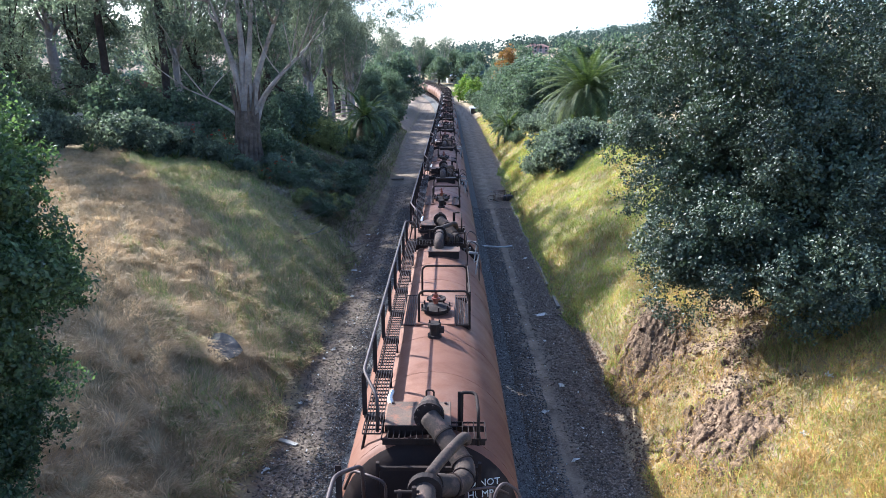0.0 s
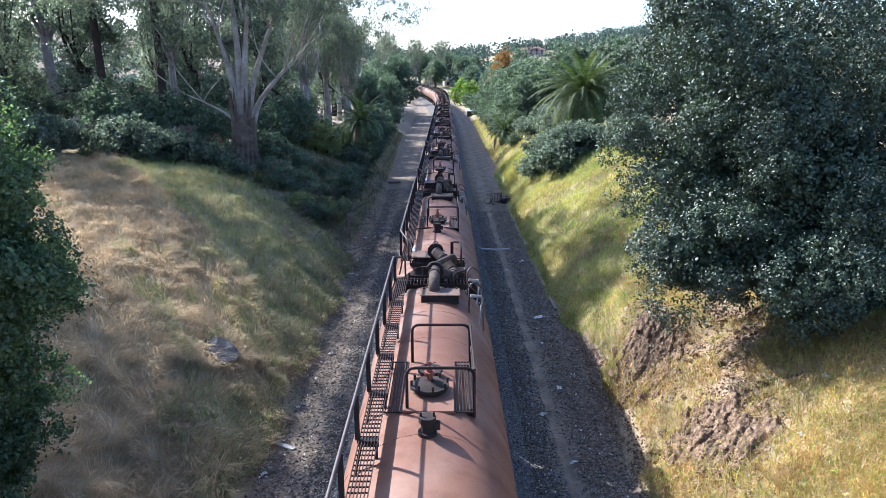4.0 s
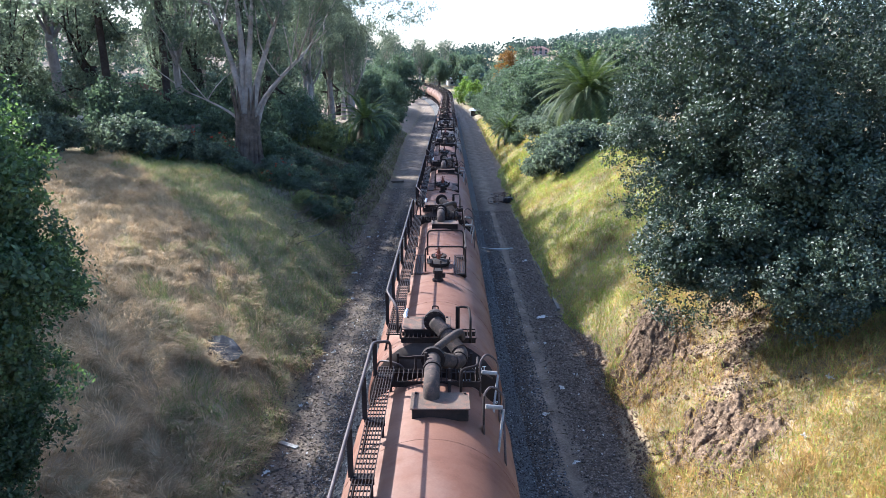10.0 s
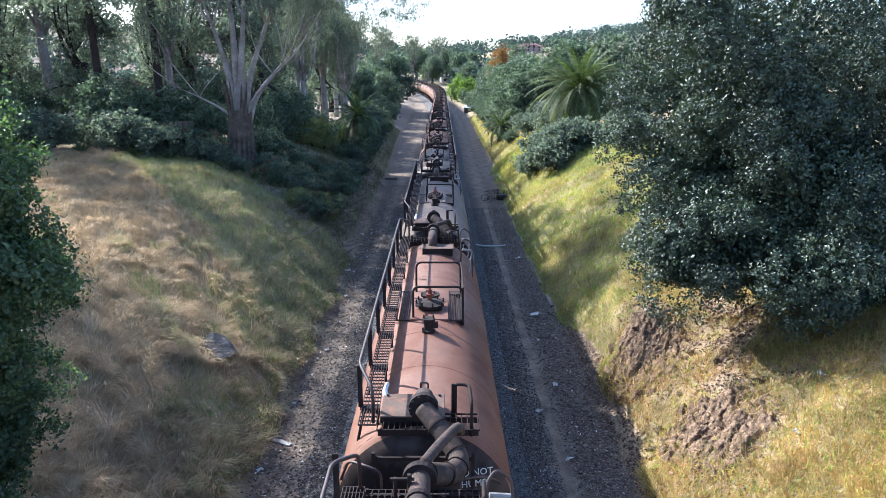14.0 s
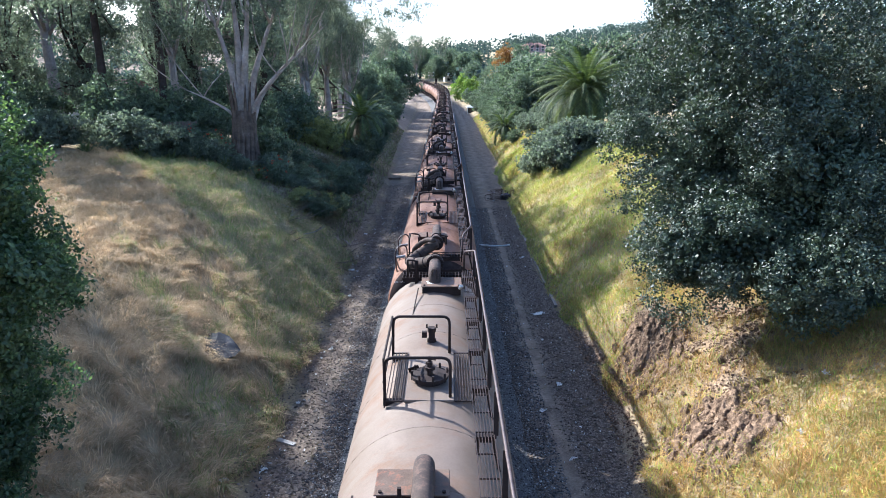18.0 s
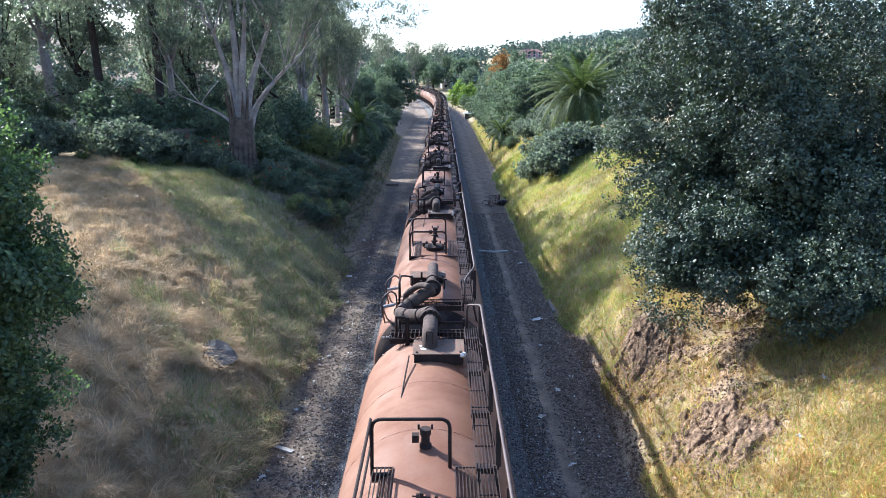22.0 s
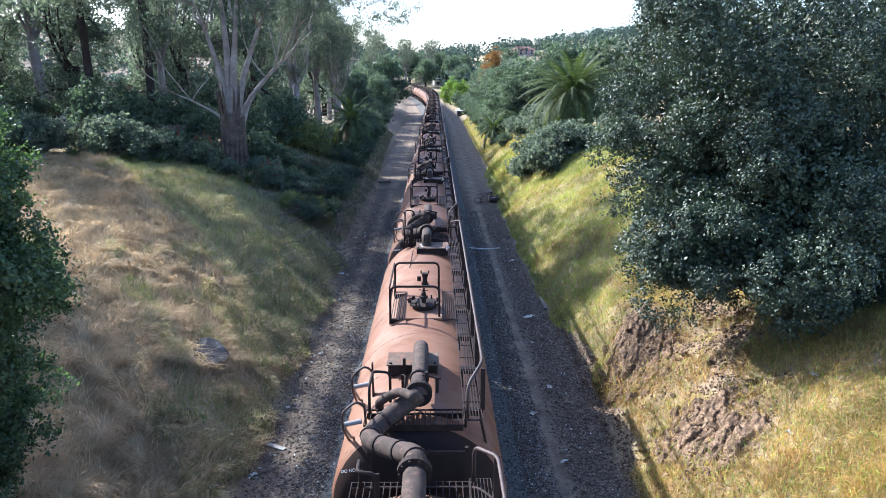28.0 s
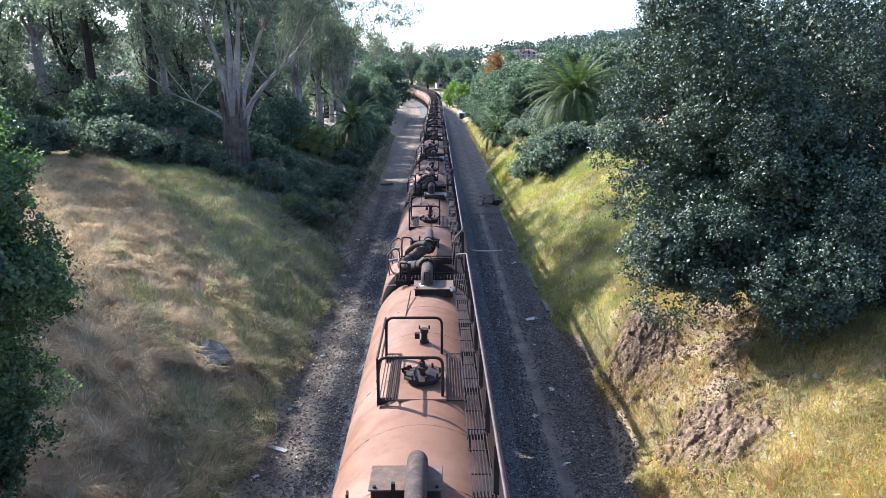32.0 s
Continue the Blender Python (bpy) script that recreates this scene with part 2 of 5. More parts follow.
M["pebble"] = pebble_material("pebble", [(0.0, (0.05, 0.047, 0.045)), (0.6, (0.135, 0.128, 0.12)), (0.93, (0.27, 0.255, 0.235)), (1.0, (0.6, 0.58, 0.54))])
M["grit"] = pebble_material("grit", [(0.0, (0.055, 0.043, 0.034)), (0.6, (0.14, 0.112, 0.086)), (0.94, (0.27, 0.225, 0.18)), (1.0, (0.55, 0.51, 0.45))])
M["rubble"] = pebble_material("rubble", [(0.0, (0.09, 0.058, 0.038)), (0.6, (0.2, 0.138, 0.09)), (1.0, (0.38, 0.28, 0.19))])


def ground_material():
    m, n, l = shader("ground")
    p = n["Principled BSDF"]
    co = n.new("ShaderNodeTexCoord").outputs["Object"]
    at = n.new("ShaderNodeAttribute")
    at.attribute_name = "zone"
    sep = n.new("ShaderNodeSeparateColor")
    l.new(at.outputs["Color"], sep.inputs[0])
    broad = noise_node(n, l, 0.35, 6, 0.65, co)
    fine = noise_node(n, l, 9.0, 5, 0.7, co)
    grass = ramp_node(n, l, broad, [(0.3, (0.2, 0.185, 0.09)), (0.44, (0.3, 0.245, 0.135)), (0.6, (0.4, 0.305, 0.19)), (0.75, (0.32, 0.24, 0.15))])
    grit = n.new("ShaderNodeTexVoronoi")
    grit.inputs["Scale"].default_value = 24.0
    l.new(co, grit.inputs["Vector"])
    gravel = ramp_node(n, l, grit.outputs["Color"], [(0.1, (0.042, 0.032, 0.025)), (0.6, (0.11, 0.086, 0.067)), (0.95, (0.27, 0.225, 0.18))])
    dirt = ramp_node(n, l, noise_node(n, l, 1.2, 6, 0.7, co), [(0.3, (0.2, 0.155, 0.112)), (0.7, (0.36, 0.285, 0.21))])
    rocky = ramp_node(n, l, noise_node(n, l, 3.4, 8, 0.8, co), [(0.3, (0.1, 0.068, 0.044)), (0.5, (0.24, 0.165, 0.105)), (0.72, (0.4, 0.288, 0.19))])
    col = mixed(n, l, sep.outputs[0], grass, gravel)
    col = mixed(n, l, sep.outputs[1], col, dirt)
    col = mixed(n, l, sep.outputs[2], col, rocky)
    col = mixed(n, l, 0.5, col, ramp_node(n, l, fine, [(0.3, (0.5, 0.5, 0.5)), (0.7, (1.1, 1.1, 1.1))]), "MULTIPLY")
    l.new(col, p.inputs["Base Color"])
    p.inputs["Roughness"].default_value = 0.95
    bumped(n, l, fine, 0.7, 0.06)
    return m


M["ground"] = ground_material()
# dusty, rough things have little sheen
for key, sheen in (("ground", 0.08), ("ballast", 0.12), ("pebble", 0.15), ("rubble", 0.1), ("brown_rock", 0.1), ("dark_steel", 0.25), ("grate", 0.25), ("hose", 0.3), ("plate", 0.2), ("dark_stone", 0.2), ("bark_dark", 0.15), ("bark_fibre", 0.15), ("bark_pale", 0.2)):
    M[key].node_tree.nodes["Principled BSDF"].inputs["Specular IOR Level"].default_value = sheen

# ---- mesh tools ----


def mesh_of(name, verts, faces, material):
    """Fast mesh from arrays: verts n x 3, faces m x 3 or m x 4."""
    verts, faces = np.asarray(verts, np.float32), np.asarray(faces, np.int32)
    me = bpy.data.meshes.new(name)
    k = faces.shape[1]
    me.vertices.add(len(verts))
    me.vertices.foreach_set("co", verts.ravel())
    me.loops.add(faces.size)
    me.loops.foreach_set("vertex_index", faces.ravel())
    me.polygons.add(len(faces))
    me.polygons.foreach_set("loop_start", np.arange(0, faces.size, k, dtype=np.int32))
    me.update(calc_edges=True)
    me.materials.append(material)
    return me


def part(name, bm, material, parent=None, label="", smooth=False):
    me = bpy.data.meshes.new(name)
    bm.to_mesh(me)
    bm.free()
    if smooth:
        me.polygons.foreach_set("use_smooth", [True] * len(me.polygons))
    me.materials.append(material)
    ob = new(name, me)
    if parent:
        ob.parent = parent
    return tagged(ob, label)


def part_mesh(name, me, parent, label=""):
    ob = new(name, me)
    ob.parent = parent
    return tagged(ob, label)


def empty(name, m, label, category, group="", kind=""):
    ob = new(name)
    ob.matrix_world = m
    ob.empty_display_size = 0.3
    return tagged(ob, label, category, group, kind)


def box(bm, c, s, rot=None, bevel=0.0):
    m = Matrix.Translation(c) @ (rot.to_4x4() if rot else Matrix()) @ Matrix.Diagonal((*s, 1))
    made = bmesh.ops.create_cube(bm, size=1, matrix=m)["verts"]
    if bevel:
        edges = list({e for v in made for e in v.link_edges})
        bmesh.ops.bevel(bm, geom=edges, offset=bevel, segments=1, affect="EDGES")


def tube(bm, points, radius, seg=8, caps=True):
    """A swept round bar; radius may be one number or one per point."""
    pts = [Vector(p) for p in points]
    rad = radius if isinstance(radius, (list, tuple)) else [radius] * len(pts)
    rings, side = [], None
    for i, p in enumerate(pts):
        d = (pts[min(i + 1, len(pts) - 1)] - pts[max(i - 1, 0)]).normalized()
        if side is None:
            side = d.orthogonal().normalized()
        side = (side - d * side.dot(d)).normalized()
        up = d.cross(side)
        rings.append([bm.verts.new(p + (side * math.cos(a) + up * math.sin(a)) * rad[i]) for a in (2 * math.pi * k / seg for k in range(seg))])
    for a, b in zip(rings, rings[1:]):
        for k in range(seg):
            bm.faces.new((a[k], a[(k + 1) % seg], b[(k + 1) % seg], b[k]))
    if caps:
        bm.faces.new(rings[0][::-1])
        bm.faces.new(rings[-1])


def rounded(points, r, n=4):
    """A polyline with its corners rounded."""
    pts = [Vector(p) for p in points]
    out = [pts[0]]
    for a, b, c in zip(pts, pts[1:], pts[2:]):
        u, v = (a - b), (c - b)
        k = min(r, u.length * 0.45, v.length * 0.45)
        s, e = b + u.normalized() * k, b + v.normalized() * k
        for i in range(n + 1):
            t = i / n
            out.append(s * (1 - t) ** 2 + b * 2 * t * (1 - t) + e * t * t)
    return out + [pts[-1]]


def spline(points, n=6):
    pts = [Vector(p) for p in points]
    full = [pts[0] * 2 - pts[1], *pts, pts[-1] * 2 - pts[-2]]
    out = []
    for a, b, c, d in zip(full, full[1:], full[2:], full[3:]):
        for i in range(n):
            t = i / n
            out.append(0.5 * ((2 * b) + (c - a) * t + (2 * a - 5 * b + 4 * c - d) * t * t + (3 * b - a - 3 * c + d) * t ** 3))
    return out + [pts[-1]]


# ---- lie of the land ----


def track_x(y):
    """The track runs straight, then bends away to the left."""
    return np.where(np.asarray(y) > 130, -(np.asarray(y, float) - 130) ** 2 / 2300, 0.0)


def wobble(x, y, s, k=0.0):
    return (np.sin(x * s + 1.3 + k) * np.cos(y * s * 0.83 + 0.4 + k) + 0.5 * np.sin(x * s * 2.3 + y * s * 1.7 + k) + 0.25 * np.sin(x * s * 4.1 - y * s * 3.3 + 2 * k)) / 1.75


def ease(v, a, b):
    t = np.clip((v - a) / (b - a), 0, 1)
    return t * t * (3 - 2 * t)


def toes(y):
    y = np.asarray(y, float)
    return -4.4 - 1.6 * ease(y, 38, 120), 4.95 + 0.9 * ease(y, 40, 120) + 0.65 * np.exp(-((y - 22) / 5.0) ** 2) - 0.3 * np.exp(-((y - 13) / 2.5) ** 2)


def height(x, y):
    x, y = np.asarray(x, float), np.asarray(y, float)
    u = x - track_x(y)
    lt, rt = toes(y)
    dl, dr = lt - u, u - rt
    hl = 5.3 - 3.3 * ease(y, 48, 120) - 1.4 * ease(y, 120, 200)
    hr = 5.9 - 4.4 * ease(y, 62, 112) - 1.2 * ease(y, 112, 180)
    zl = hl * np.tanh(np.maximum(dl, 0) * 0.70 / hl)
    zr = hr * np.tanh(np.maximum(dr, 0) * 0.98 / hr)
    z = -0.5 + zl + zr
    bank = np.clip(np.maximum(dl, dr) / 2, 0, 1)
    z = z + bank * (0.22 * wobble(x, y, 0.55) + 0.09 * wobble(x, y, 1.9, 2.0) * (1 - ease(y, 50, 60))) + 0.03 * wobble(x, y, 2.2) * (1 - ease(y, 50, 60))
    # an outcrop breaks out of the lower right bank
    z = z + 0.12 * np.exp(-((u - 6.7) / 1.1) ** 2 - ((y - 14.7) / 1.7) ** 2) + 0.12 * np.exp(-((u - 6.65) / 0.9) ** 2 - ((y - 20.4) / 2.2) ** 2)
    crag = np.exp(-((u - 6.75) / 1.0) ** 2 - ((y - 14.7) / 1.7) ** 2) + np.exp(-((u - 6.6) / 0.9) ** 2 - ((y - 20.4) / 2.0) ** 2) + 0.5 * np.exp(-((u - 8.7) / 1.0) ** 2 - ((y - 19.4) / 2.6) ** 2)
    z = z + np.clip(crag, 0, 1) * (0.2 * np.abs(wobble(x, y, 2.3, 0.7)) + 0.12 * np.abs(wobble(x, y, 5.7, 1.9)) - 0.2)
    # the bank swells towards the track and breaks off in the lower crag
    z = z + 1.25 * np.exp(-((u - 6.65) / 1.3) ** 2) * ease(y + 0.3 * (u - 6.5), 19.1, 20.4) * (1 - ease(y, 22, 28))
    # hills far off
    far = ease(y, 240, 560)
    z = z + far * (34 * np.exp(-((x - 260) / 190) ** 2) + 26 * np.exp(-((x + 230) / 180) ** 2) + 6 + 4 * wobble(x, y, 0.013))
    z = z + 7 * np.exp(-((x - 54) / 34) ** 2 - ((y - 440) / 60) ** 2)
    z = z + 16 * ease(y, 700, 1300) + 14 * ease(np.abs(x), 60, 400) * ease(y, 60, 400)
    return z


def grid_mesh(name, xs, ys, zfun, material):
    X, Y = np.meshgrid(xs, ys)
    V = np.stack([X, Y, zfun(X, Y)], -1).reshape(-1, 3)
    nx, ny = len(xs), len(ys)
    a = (np.arange(ny - 1)[:, None] * nx + np.arange(nx - 1)[None]).ravel()
    me = mesh_of(name, V, np.stack([a, a + 1, a + nx + 1, a + nx], 1), material)
    me.polygons.foreach_set("use_smooth", [True] * len(me.polygons))
    return me, V


def build_ground():
    xs = np.concatenate([-np.geomspace(3000, 31, 26), np.arange(-30, -10, 0.4), np.arange(-10, 10.1, 0.2), np.arange(10.4, 30.1, 0.4), np.geomspace(31, 3000, 26)])
    ys = np.concatenate([-np.geomspace(800, 22, 10), np.arange(-20, 10, 1.0), np.arange(10, 30, 0.2), np.arange(30, 60, 0.4), np.arange(60, 140, 1.2), np.geomspace(141, 4000, 60)])
    me, V = grid_mesh("ground", xs, ys, height, M["ground"])
    x, y = V[:, 0], V[:, 1]
    u = x - track_x(y)
    lt, rt = toes(y)
    n1, n2 = wobble(x, y, 1.3), wobble(x, y, 3.7, 1.0)
    flat = ease(u + 0.35 * n1, lt - 0.5, lt + 0.3) * (1 - ease(u + 0.2 * n1, rt - 0.2, rt + 0.5))
    path = (0.75 + 0.35 * ease(y, 24, 40)) * np.exp(-((u + 3.4 + 0.15 * n1) / 0.36) ** 2) + 0.3 * np.exp(-((u + 4.5 + 0.15 * n1) / 0.4) ** 2) + 1.05 * np.exp(-((u - 3.4 + 0.12 * n1) / 0.4) ** 2) + 0.18 * np.exp(-((u - 4.6 + 0.12 * n1) / 0.4) ** 2) + ease(y, 40, 75) * 0.8 * (np.abs(u) > 2.4)
    rock = np.exp(-((u - 6.75) / 0.9) ** 2 - ((y - 14.7) / 1.6) ** 2) * 1.5 + np.exp(-((u - 6.6) / 0.8) ** 2 - ((y - 20.4) / 1.9) ** 2) * 1.3
    rock = rock + 0.9 * np.exp(-((u - 8.7) / 1.0) ** 2 - ((y - 19.4) / 2.6) ** 2) + 0.35 * np.exp(-((u - rt - 0.5) / 0.5) ** 2) * (n1 > 0.0) * (y < 40)
    rock = rock + 0.7 * np.exp(-((u - lt + 0.2) / 0.5) ** 2) * (n1 > -0.1) * (y < 90)
    rock = rock + 0.8 * np.exp(-((u - 7.7) / 0.8) ** 2 - ((y - 17.2) / 1.5) ** 2)
    rgba = np.ones((len(V), 4), np.float32)
    rgba[:, 0] = flat
    litter = ease(y - 0.6 * (-u - 6) + 1.5 * n1, 35, 38) * (u < lt - 0.3)
    rgba[:, 1] = np.clip(path * flat * (0.75 + 0.5 * n2) + 0.85 * litter, 0, 1)
    rgba[:, 2] = np.clip(rock * (0.85 + 0.8 * n2), 0, 1)
    at = me.attributes.new("zone", "FLOAT_COLOR", "POINT")
    at.data.foreach_set("color", rgba.ravel())
    tagged(new("ground", me), "dry grassy railway cutting with gravel floor", "ground", kind="structure")


build_ground()


def build_track():
    ys = np.concatenate([np.arange(-60, 130, 2.0), np.arange(130, 420, 5.0)])
    prof = [(-2.75, -0.62), (-1.75, -0.2), (1.75, -0.2), (2.75, -0.62)]
    V, F = [], []
    for y in ys:
        cx = float(track_x(y))
        V += [(cx + a, y, b) for a, b in prof]
    for i in range(len(ys) - 1):
        for k in range(3):
            a = i * 4 + k
            F.append((a, a + 1, a + 5, a + 4))
    tagged(new("ballast", mesh_of("ballast", V, F, M["ballast"])), "grey crushed stone ballast bed under the rails", "ballast", kind="structure")
    for sx in (-0.7525, 0.7525):
        V, F = [], []
        sec = [(-0.07, -0.17), (-0.07, -0.155), (-0.012, -0.13), (-0.012, -0.045), (-0.036, -0.03), (-0.036, 0), (0.036, 0), (0.036, -0.03), (0.012, -0.045), (0.012, -0.13), (0.07, -0.155), (0.07, -0.17)]
        for y in ys:
            V += [(float(track_x(y)) + sx + a, y, b) for a, b in sec]
        k = len(sec)
        for i in range(len(ys) - 1):
            for j in range(k):
                a, b = i * k + j, i * k + (j + 1) % k
                F.append((a, b, b + k, a + k))
        tagged(new("rail", mesh_of("rail", V, F, M["rail_steel"])), "worn steel rail on timber sleepers", "rail", "rails of the track", "structure")


build_track()

# ---- tank train ----
CAR = 13.95
SPEED = CAR / 1.754
R, AXIS = 1.46, 2.55
BODY, DISH, LIP = 5.9, 0.62, 0.97


def dish_depth(r):
    """How far a tank head bulges at a share r of its radius."""
    return DISH * math.sqrt(max(0.0, 1 - r * r))


def turned(bm, profile, seg=44):
    """A skin round the tank's axis through rings at (y, share of the radius)."""
    rings = [[bm.verts.new((R * r * math.sin(2 * math.pi * k / seg), y, AXIS + R * r * math.cos(2 * math.pi * k / seg))) for k in range(seg)] for y, r in profile]
    for a, b in zip(rings, rings[1:]):
        for k in range(seg):
            bm.faces.new((a[k], a[(k + 1) % seg], b[(k + 1) % seg], b[k]))
    return rings


def tank_shell(bm):
    ends = [(BODY + dish_depth(r), r) for r in (LIP, 0.985, 0.995, 1.0)]
    turned(bm, [(-y, r) for y, r in ends] + [(y, 1.0) for y in (-4.0, -2.0, 0.0, 2.0, 4.0)] + ends[::-1])


def tank_head(bm, s):
    rings = turned(bm, [(s * (BODY + dish_depth(r)), r) for r in (LIP, 0.93, 0.86, 0.75, 0.6, 0.4, 0.2)])
    bm.faces.new(rings[-1])


def seam(bm, y, r=R - 0.001, w=0.014):
    tube(bm, [Vector((r * math.sin(a), y, AXIS + r * math.cos(a))) for a in (math.pi * 2 * k / 40 for k in range(41))], w * 0.5, 4, False)


def grating(bm, x0, x1, y0, y1, z, step=0.09, cross=0.45, thick=0.03, wide=0.014):
    """Open steel grating: bearing bars and cross bars."""
    n = max(2, int((x1 - x0) / step))
    for i in range(n + 1):
        box(bm, (x0 + (x1 - x0) * i / n, (y0 + y1) / 2, z), (wide, y1 - y0, thick))
    m = max(1, int((y1 - y0) / cross))
    for i in range(m + 1):
        box(bm, ((x0 + x1) / 2, y0 + (y1 - y0) * i / m, z - 0.004), (x1 - x0, wide, thick * 0.8))


def one(name, build, material, parent, label="", smooth=False):
    bm = bmesh.new()
    build(bm)
    return part(name, bm, material, parent, label, smooth)


# two builds of car: where the manway, the nozzle boxes and the hose flanges sit along it
BUILDS = {
    "early": dict(man=-0.75, way=1, p1=-5.6, p2=4.7, f1=-6.12, f2=6.05, hose=[(0.28, -6.5, 4.2), (0.52, -6.85, 3.98), (0.42, -7.25, 3.98), (0.1, -7.6, 4.2)]),
    "late": dict(man=0.75, way=-1, p1=-4.95, p2=3.85, f1=-5.9, f2=5.75, hose=[(0.02, -6.25, 4.42), (0.3, -6.85, 4.15), (0.72, -7.45, 3.98), (0.6, -7.8, 4.05)]),
}


def tank_car(paint, label, build):
    B = BUILDS[build]
    man, w, p1, p2, f1, f2 = (B[k] for k in ("man", "way", "p1", "p2", "f1", "f2"))
    car = empty("tank_car", Matrix(), label, "tank car", "cars of the tank train")
    dk, gr, rs = M["dark_steel"], M["grate"], M["rail_steel"]
    one("tank", tank_shell, M[paint], car, "", True)
    heads = [one("tank_head", lambda bm: tank_head(bm, s), M["shade_dark_head"], car, "dished tank end, near-black for the shade between cars", True) for s in (-1, 1)]
    for y in (-BODY + 0.02, -3.7, -1.95, 0.15, 2.1, 3.75, BODY - 0.02):
        one("weld_seam", lambda bm: seam(bm, y), M[paint], car)

    # walkway on one shoulder, with its handrail
    wz, x0, x1 = 4.12, -1.01, -0.73
    tagged(one("walkway", lambda bm: grating(bm, x0, x1, -6.15, 6.15, wz, 0.046, 0.13 if build == "early" else 0.6, 0.03, 0.011), gr, car, "open steel grating walkway"), kind="stuff")
    for i in range(8):
        y = -5.55 + i * 1.62
        one("walkway_bracket", lambda bm: (box(bm, (-0.87, y, wz - 0.012), (0.3, 0.13, 0.022)), box(bm, (-0.87, y, wz - 0.07), (0.3, 0.03, 0.1)), tube(bm, [(-0.98, y, wz - 0.06), (-1.1, y, wz - 0.62)], 0.025, 6), tube(bm, [(-0.76, y, wz - 0.06), (-0.76, y, wz - 0.33)], 0.025, 6)), dk, car)
        one("handrail_post", lambda bm: (box(bm, (-1.035, y, wz + 0.35), (0.075, 0.022, 0.72)), box(bm, (-1.0, y, wz - 0.02), (0.09, 0.06, 0.06))), dk, car)
    rail_pts = rounded([(-0.78, -6.1, wz), (-0.78, -6.05, wz + 0.55), (-1.04, -5.5, wz + 0.73), (-1.04, 5.55, wz + 0.73), (-0.78, 6.05, wz + 0.55), (-0.78, 6.12, wz)], 0.14)
    one("handrail", lambda bm: tube(bm, rail_pts, 0.026, 8), rs, car, "", True)

    # manway, with its covers, valves, side platforms and hoops
    one("manway_pad", lambda bm: box(bm, (0, man + 0.1 * w, 3.99), (0.86, 1.15, 0.05), None, 0.01), M[paint], car)
    mc = man + 0.3 * w
    manway = one("manway", lambda bm: (tube(bm, [(0, mc, 3.93), (0, mc, 4.1)], 0.27, 24), tube(bm, [(0, mc, 4.09), (0, mc, 4.14)], 0.34, 24), tube(bm, [(0, mc, 4.14), (0, mc, 4.18)], [0.3, 0.12], 24)), dk, car, "bolted round manway cover")
    for k in range(8):
        a = math.pi * k / 4 + 0.2
        one("eye_bolt", lambda bm: tube(bm, [(0.32 * math.cos(a), mc + 0.32 * math.sin(a), 4.06), (0.32 * math.cos(a), mc + 0.32 * math.sin(a), 4.23)], 0.022, 6), dk, manway)
    one("fill_valve", lambda bm: (tube(bm, [(0, mc + 0.1, 4.15), (0, mc + 0.1, 4.42)], 0.055, 10), tube(bm, [(0, mc + 0.1, 4.28), (0, mc + 0.1, 4.33)], 0.1, 10), tube(bm, [(0, mc + 0.1, 4.42), (0, mc + 0.1, 4.52)], [0.035, 0.025], 8), tube(bm, [(-0.11, mc + 0.1, 4.45), (0.11, mc + 0.13, 4.49)], 0.01, 6)), M["red_paint"] if build == "early" else dk, car)
    if build == "early":
        vv = mc + 0.62
        one("vacuum_valve", lambda bm: (tube(bm, [(0, vv, 3.98), (0, vv, 4.1)], 0.18, 14), tube(bm, [(0, vv, 4.1), (0, vv, 4.15)], 0.23, 14), tube(bm, [(-0.07, vv, 4.14), (-0.07, vv, 4.24)], 0.03, 8), tube(bm, [(0.08, vv + 0.04, 4.14), (0.08, vv + 0.04, 4.2)], 0.026, 8)), dk, car)
    sv = man - (1.2 if build == "early" else 2.15)
    vs = 1.0 if build == "early" else 0.62
    one("safety_valve", lambda bm: (tube(bm, [(0, sv, 3.95), (0, sv, 4.06)], 0.15 * vs, 12), tube(bm, [(0, sv, 4.06), (0, sv, 4.3)], 0.105 * vs, 12), tube(bm, [(0, sv, 4.22), (0, sv, 4.31)], 0.14 * vs, 12), tube(bm, [(-0.1, sv, 4.3), (-0.1, sv, 4.38)], 0.018, 6), tube(bm, [(0.1, sv, 4.3), (0.1, sv, 4.38)], 0.018, 6), box(bm, (0.15, sv, 4.16), (0.1, 0.1, 0.12))), dk, car, "dark cast relief valve")
    ya, yb = sorted((man - 0.38 * w, man + 1.68 * w))
    tagged(one("side_platform", lambda bm: grating(bm, -0.78, -0.44, ya, yb, 3.95, 0.048, 2.2), gr, car), kind="stuff")
    tagged(one("side_platform", lambda bm: grating(bm, 0.46, 0.74, ya, yb, 3.95, 0.047, 2.2), gr, car), kind="stuff")
    for y in (ya + 0.12, yb - 0.12):
        one("platform_bracket", lambda bm: box(bm, (0.6, y, 3.86), (0.3, 0.06, 0.14)), dk, car)
    for y in (ya + 0.03, yb - 0.03):
        hoop = rounded([(-0.36, y, 3.95), (-0.36, y, 4.73), (0.74, y, 4.73), (0.76, y, 3.85)], 0.15, 5)
        one("safety_hoop", lambda bm: tube(bm, hoop, 0.027, 8), dk, car, "", True)
        one("hoop_post", lambda bm: box(bm, (0.765, y, 4.28), (0.02, 0.1, 0.9)), dk, car)
    one("hoop_rail", lambda bm: tube(bm, [(0.76, ya, 4.71), (0.76, yb, 4.71)], 0.022, 8), dk, car)
    one("hoop_rail", lambda bm: tube(bm, [(0.77, ya, 4.3), (0.77, yb, 4.3)], 0.018, 8), dk, car)

